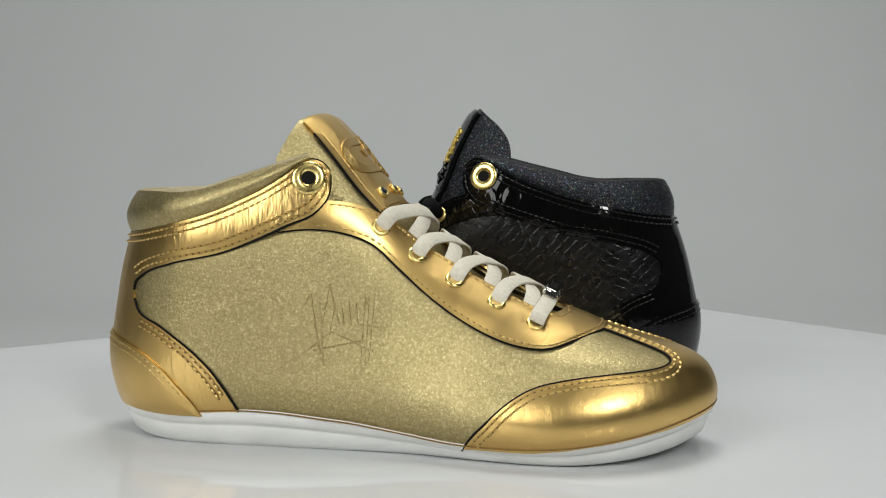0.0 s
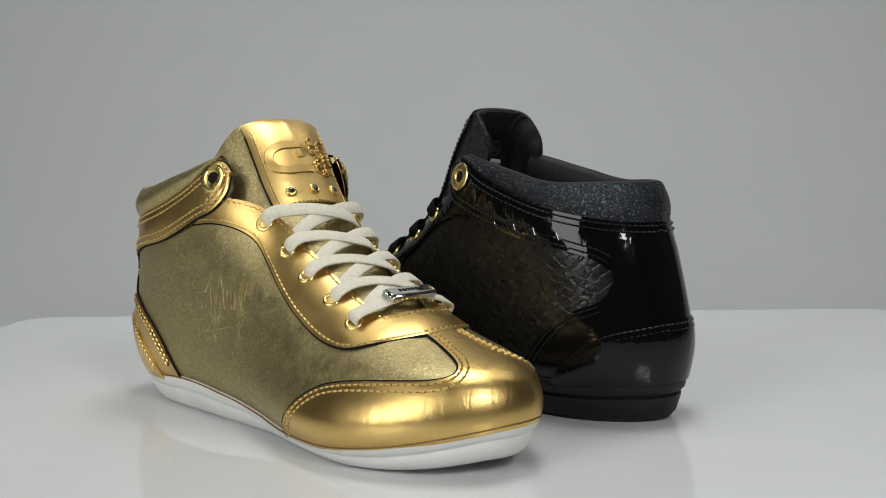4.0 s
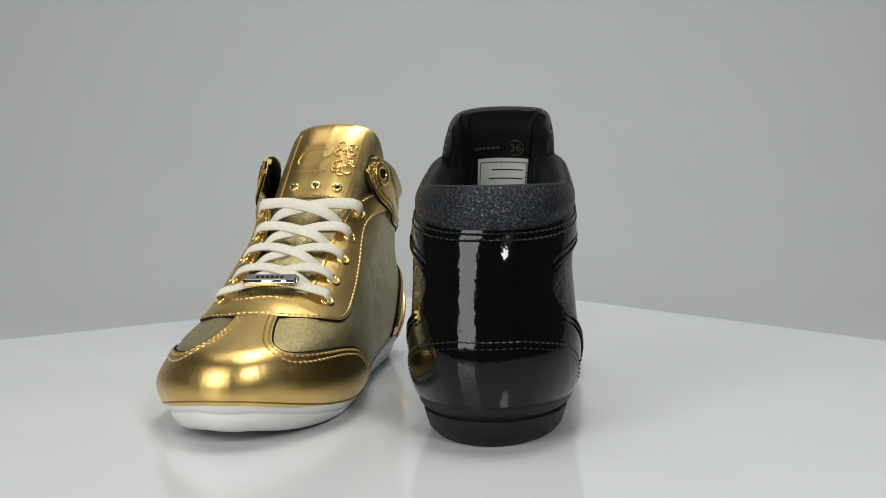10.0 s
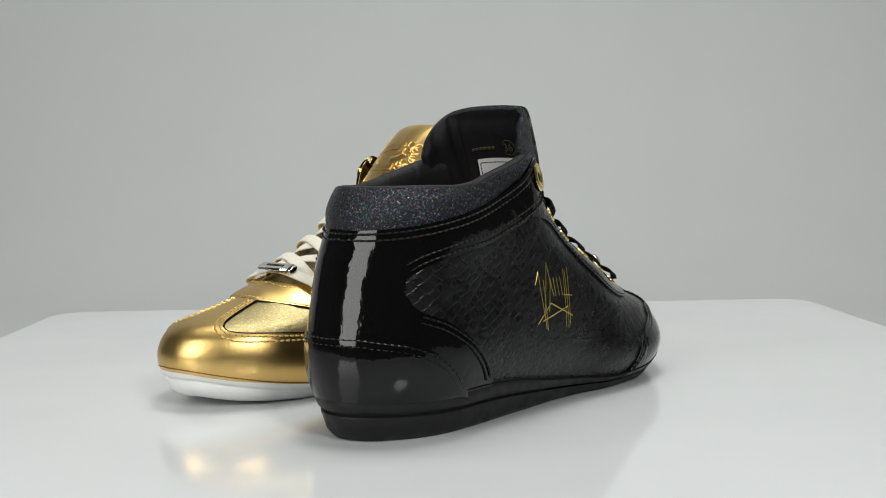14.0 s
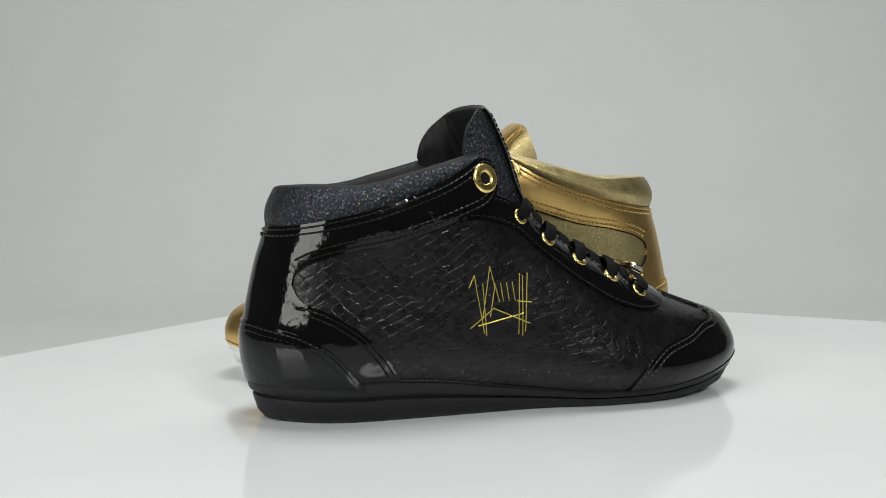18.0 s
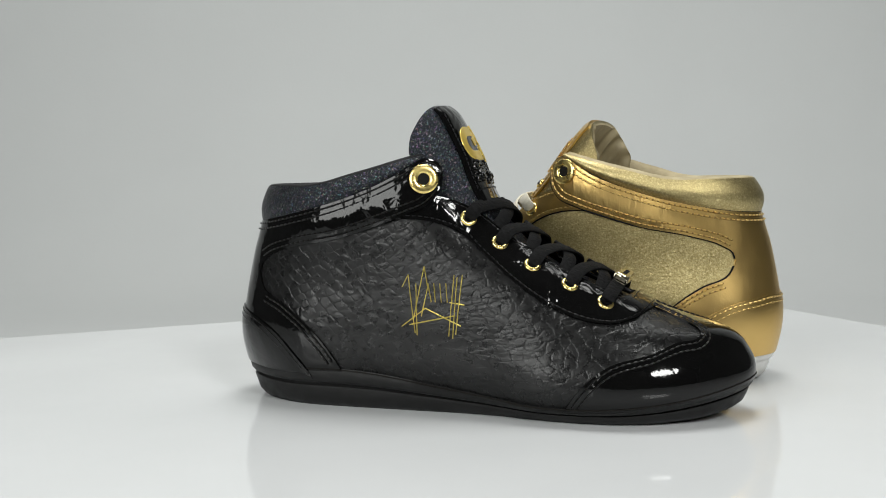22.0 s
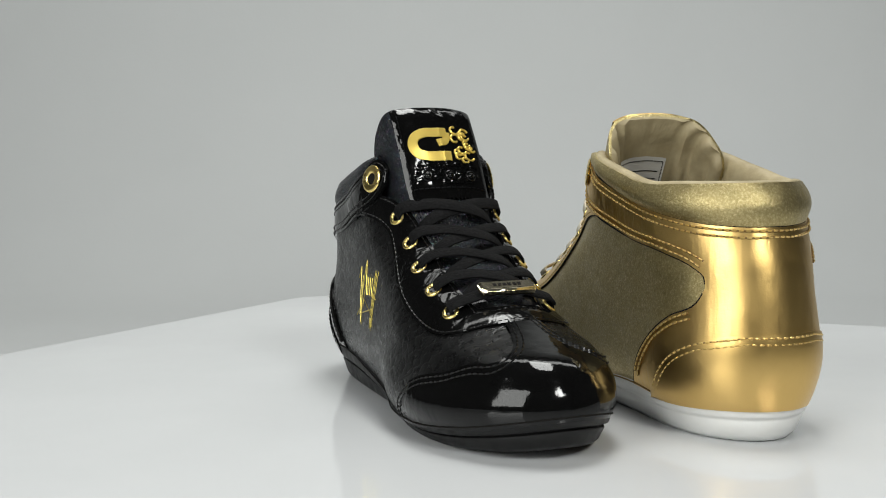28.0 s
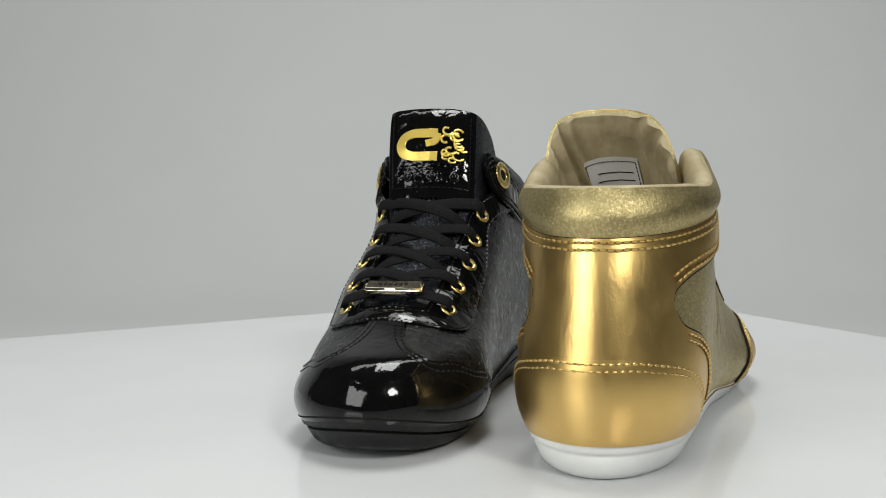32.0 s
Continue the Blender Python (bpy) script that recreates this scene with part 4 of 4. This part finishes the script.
        data.body, data.size, data.align_x, data.align_y, data.extrude = "36", 0.0062, "CENTER", "CENTER", 0.0001
        ob = new("size_digits", data)
        me = bpy.data.meshes.new_from_object(ob)
        bpy.data.objects.remove(ob)
        z_ax = Vector(nrm)
        y_ax = (Vector((0, 0, 1)) - z_ax * z_ax.z).normalized()
        me.transform(Matrix.Translation(c + nrm * 0.0002) @ Matrix((y_ax.cross(z_ax), y_ax, z_ax)).transposed().to_4x4())
        me.materials.append(m["size_mat"])
        digits = new("size_digits", me)
        digits.parent = stamp
        pts = [tongue_at(a, i, -6.7) for a in np.linspace(0.0, 0.34, 7)]
        part("print_bar", sewn(*[tube([pts[j], pts[j] * 0.3 + pts[j + 1] * 0.7], 0.0008, 4) for j in range(6)]), m["size_mat"], tongue)


GOLD_LOOK = dict(shiny=gold_foil, stay=gold_foil_smooth, toe=gold_foil_toe, groove_in=-0.6, folds=1.5, stitch=0.72, patch_mat=gold_foil_smooth, quarter=gold_glitter, collar=gold_glitter, sole=white_rubber, lining=beige_lining, thread=gold_thread, eyelet=gold_metal,
                 sole_label="white rubber cup sole", quarter_label="crackled gold glitter leather quarter", shiny_label="smooth metallic gold leather overlay",
                 collar_label="padded gold glitter ankle collar", lining_label="beige leather lining", eyelet_label="polished gold metal eyelet",
                 tongue_label="gold glitter tongue standing up", patch_label="metallic gold patch with embossed emblem",
                 strap_back=7.6, toe_side=[(168, 3), (173, 10), (178, 15), (188, 24), (198, 29.5), (212, 32.5)],
                 toe_top=[(230, -36), (240, -31.5), (248, -26), (252, -20.5), (249, -16.5), (239, -12.8), (228, -10.6), (219, -10)], tongue_y=[0, 13.5, 21.5, 25, 28, 30], tongue_back=[0, 2.6, 8, 13, 22.5, 32], tongue_cut=([0, 0.01, 0.045, 0.077, 0.135, 0.18, 0.225],) * 2, collar_puff=4.0, patch_half=0.68, collar_eyelet=((102, 113), (109, 113)), tongue_mid=spline([0, 0.5, 1], [-2, 0, 9]), seam_dark=brown_seam_and_shade, tongue_twist=1.0,
                 tongue_line=[(208, 50), (190, 58), (172, 67), (156, 78), (142, 92), (129, 107), (115.5, 124), (106, 135), (100.5, 139.8), (95.5, 142)])
BLACK_LOOK = dict(shiny=patent, stay=patent, toe=patent, groove_in=0.6, folds=0.7, stitch=0.56, patch_mat=patent, quarter=croc, collar=dark_glitter, sole=black_rubber, lining=black_lining, thread=black_thread, eyelet=gold_metal,
                  sole_label="black rubber cup sole", quarter_label="black reptile-embossed leather quarter", shiny_label="glossy black patent leather overlay",
                  collar_label="padded charcoal glitter ankle collar", lining_label="black textile lining", eyelet_label="polished gold metal eyelet",
                  tongue_label="charcoal glitter tongue standing up", patch_label="black patent patch with gold emblem",
                  strap_back=0.0, toe_side=[(180, 4), (189, 16), (200, 25), (219, 30.4)],
                  toe_top=[(233, -28), (238.5, -24.5), (240.5, -20.5), (239.5, -16.8), (236.5, -14), (231, -11.2), (224, -9.2), (217, -8.2), (212, -7.8)], tongue_cut=([0, 0.002, 0.012, 0.028, 0.075, 0.125, 0.17], [0, 0.005, 0.026, 0.046, 0.09, 0.14, 0.18]), tongue_y=[0, 13.2, 21, 23.8, 26.2, 28], tongue_back=[0, 1.6, 5.2, 10, 20, 31], collar_puff=2.2, patch_half=0.74, collar_eyelet=((110, 111), (107, 111.5)), tongue_mid=spline([0, 0.5, 1], [0, -1, -5]), seam_dark=matte_black, tongue_twist=-1.0,
                  tongue_line=[(208, 50), (190, 58), (172, 66), (156, 77), (143.8, 91), (135, 107), (128.6, 124), (122.4, 136.5), (118.2, 143.8), (113, 147.8)])

gold_last, black_last = Last(GOLD_RIGHT, GOLD_LEFT, 1.0, 4.0, 3.0, 8.3, -3.0), Last(BLACK_RIGHT, BLACK_LEFT, -3.0, 0.0, 0.0, 0.0, 2.0)
gold_shoe, gold_tongue, gold_badge, gold_tongue_at, gold_eyes, gold_lo, gold_row = shoe("trainer", gold_last, GOLD_LOOK, True)
tagged(gold_shoe, "metallic gold leather mid-top trainer with cream laces on a white sole", "shoe", "pair of trainers")
black_shoe, black_tongue, black_badge, black_tongue_at, black_eyes, black_lo, black_row = shoe("trainer", black_last, BLACK_LOOK, False)
tagged(black_shoe, "black patent and reptile-embossed mid-top trainer with black laces", "shoe", "pair of trainers")

dress(gold_shoe, gold_last, gold_eyes, gold_tongue, gold_badge, gold_tongue_at, gold_row,
      dict(scrolls=False, lace=cream_lace, lace_label="flat cream cotton lace", emblem=gold_foil_smooth, emblem_size=0.0046, emblem_off=1.65, gem=dark_gem, setting=gold_metal, mark=gold_glitter, mark_size=0.95, mark_off=-0.68, label_mat=grey_label, size_mat=None, thread=gold_thread, tag=chrome, tag_label='polished steel lace tag', patch_top=141.5, label_top=124.5, label_a=(-0.4, 0.7), patch_edge=True, patch_half=0.68, emblem_label='embossed gold emblem', gem_label='dark round crystal in a gold setting', mark_label='faintly embossed writing strokes'))
dress(black_shoe, black_last, black_eyes, black_tongue, black_badge, black_tongue_at, black_row,
      dict(scrolls=True, lace=black_lace, lace_label="flat black cotton lace", emblem=gold_print, emblem_size=0.0052, emblem_off=1.45, gem=patent, setting=patent, mark=dull_print, mark_size=0.32, mark_off=-0.1, label_mat=grey_label, size_mat=dim_print, thread=black_thread, tag=pale_gold, tag_label='polished pale gold lace tag', patch_top=147, label_top=124, label_a=(-0.66, 0.4), patch_edge=False, patch_half=0.74, emblem_label='bright gold emblem', gem_label='glossy black stud', mark_label='thin gold writing strokes'))


def turned(t, x, y, z, rz):
    """The pose of what stands on the board at (x, y), turned with it to time t."""
    a = -RATE * t
    c, s = math.cos(radians(a)), math.sin(radians(a))
    return pose(c * x - s * y, s * x + c * y, z, 0, 0, rz + a)


def motions():
    times = [0.5 * k for k in range(65)]
    walk(table_thing, [(t, turned(t, 0, 0, 0, 0)) for t in times])
    walk(gold_shoe, [(t, turned(t, *GOLD_AT)) for t in times])
    walk(black_shoe, [(t, turned(t, *BLACK_AT)) for t in times])


motions()
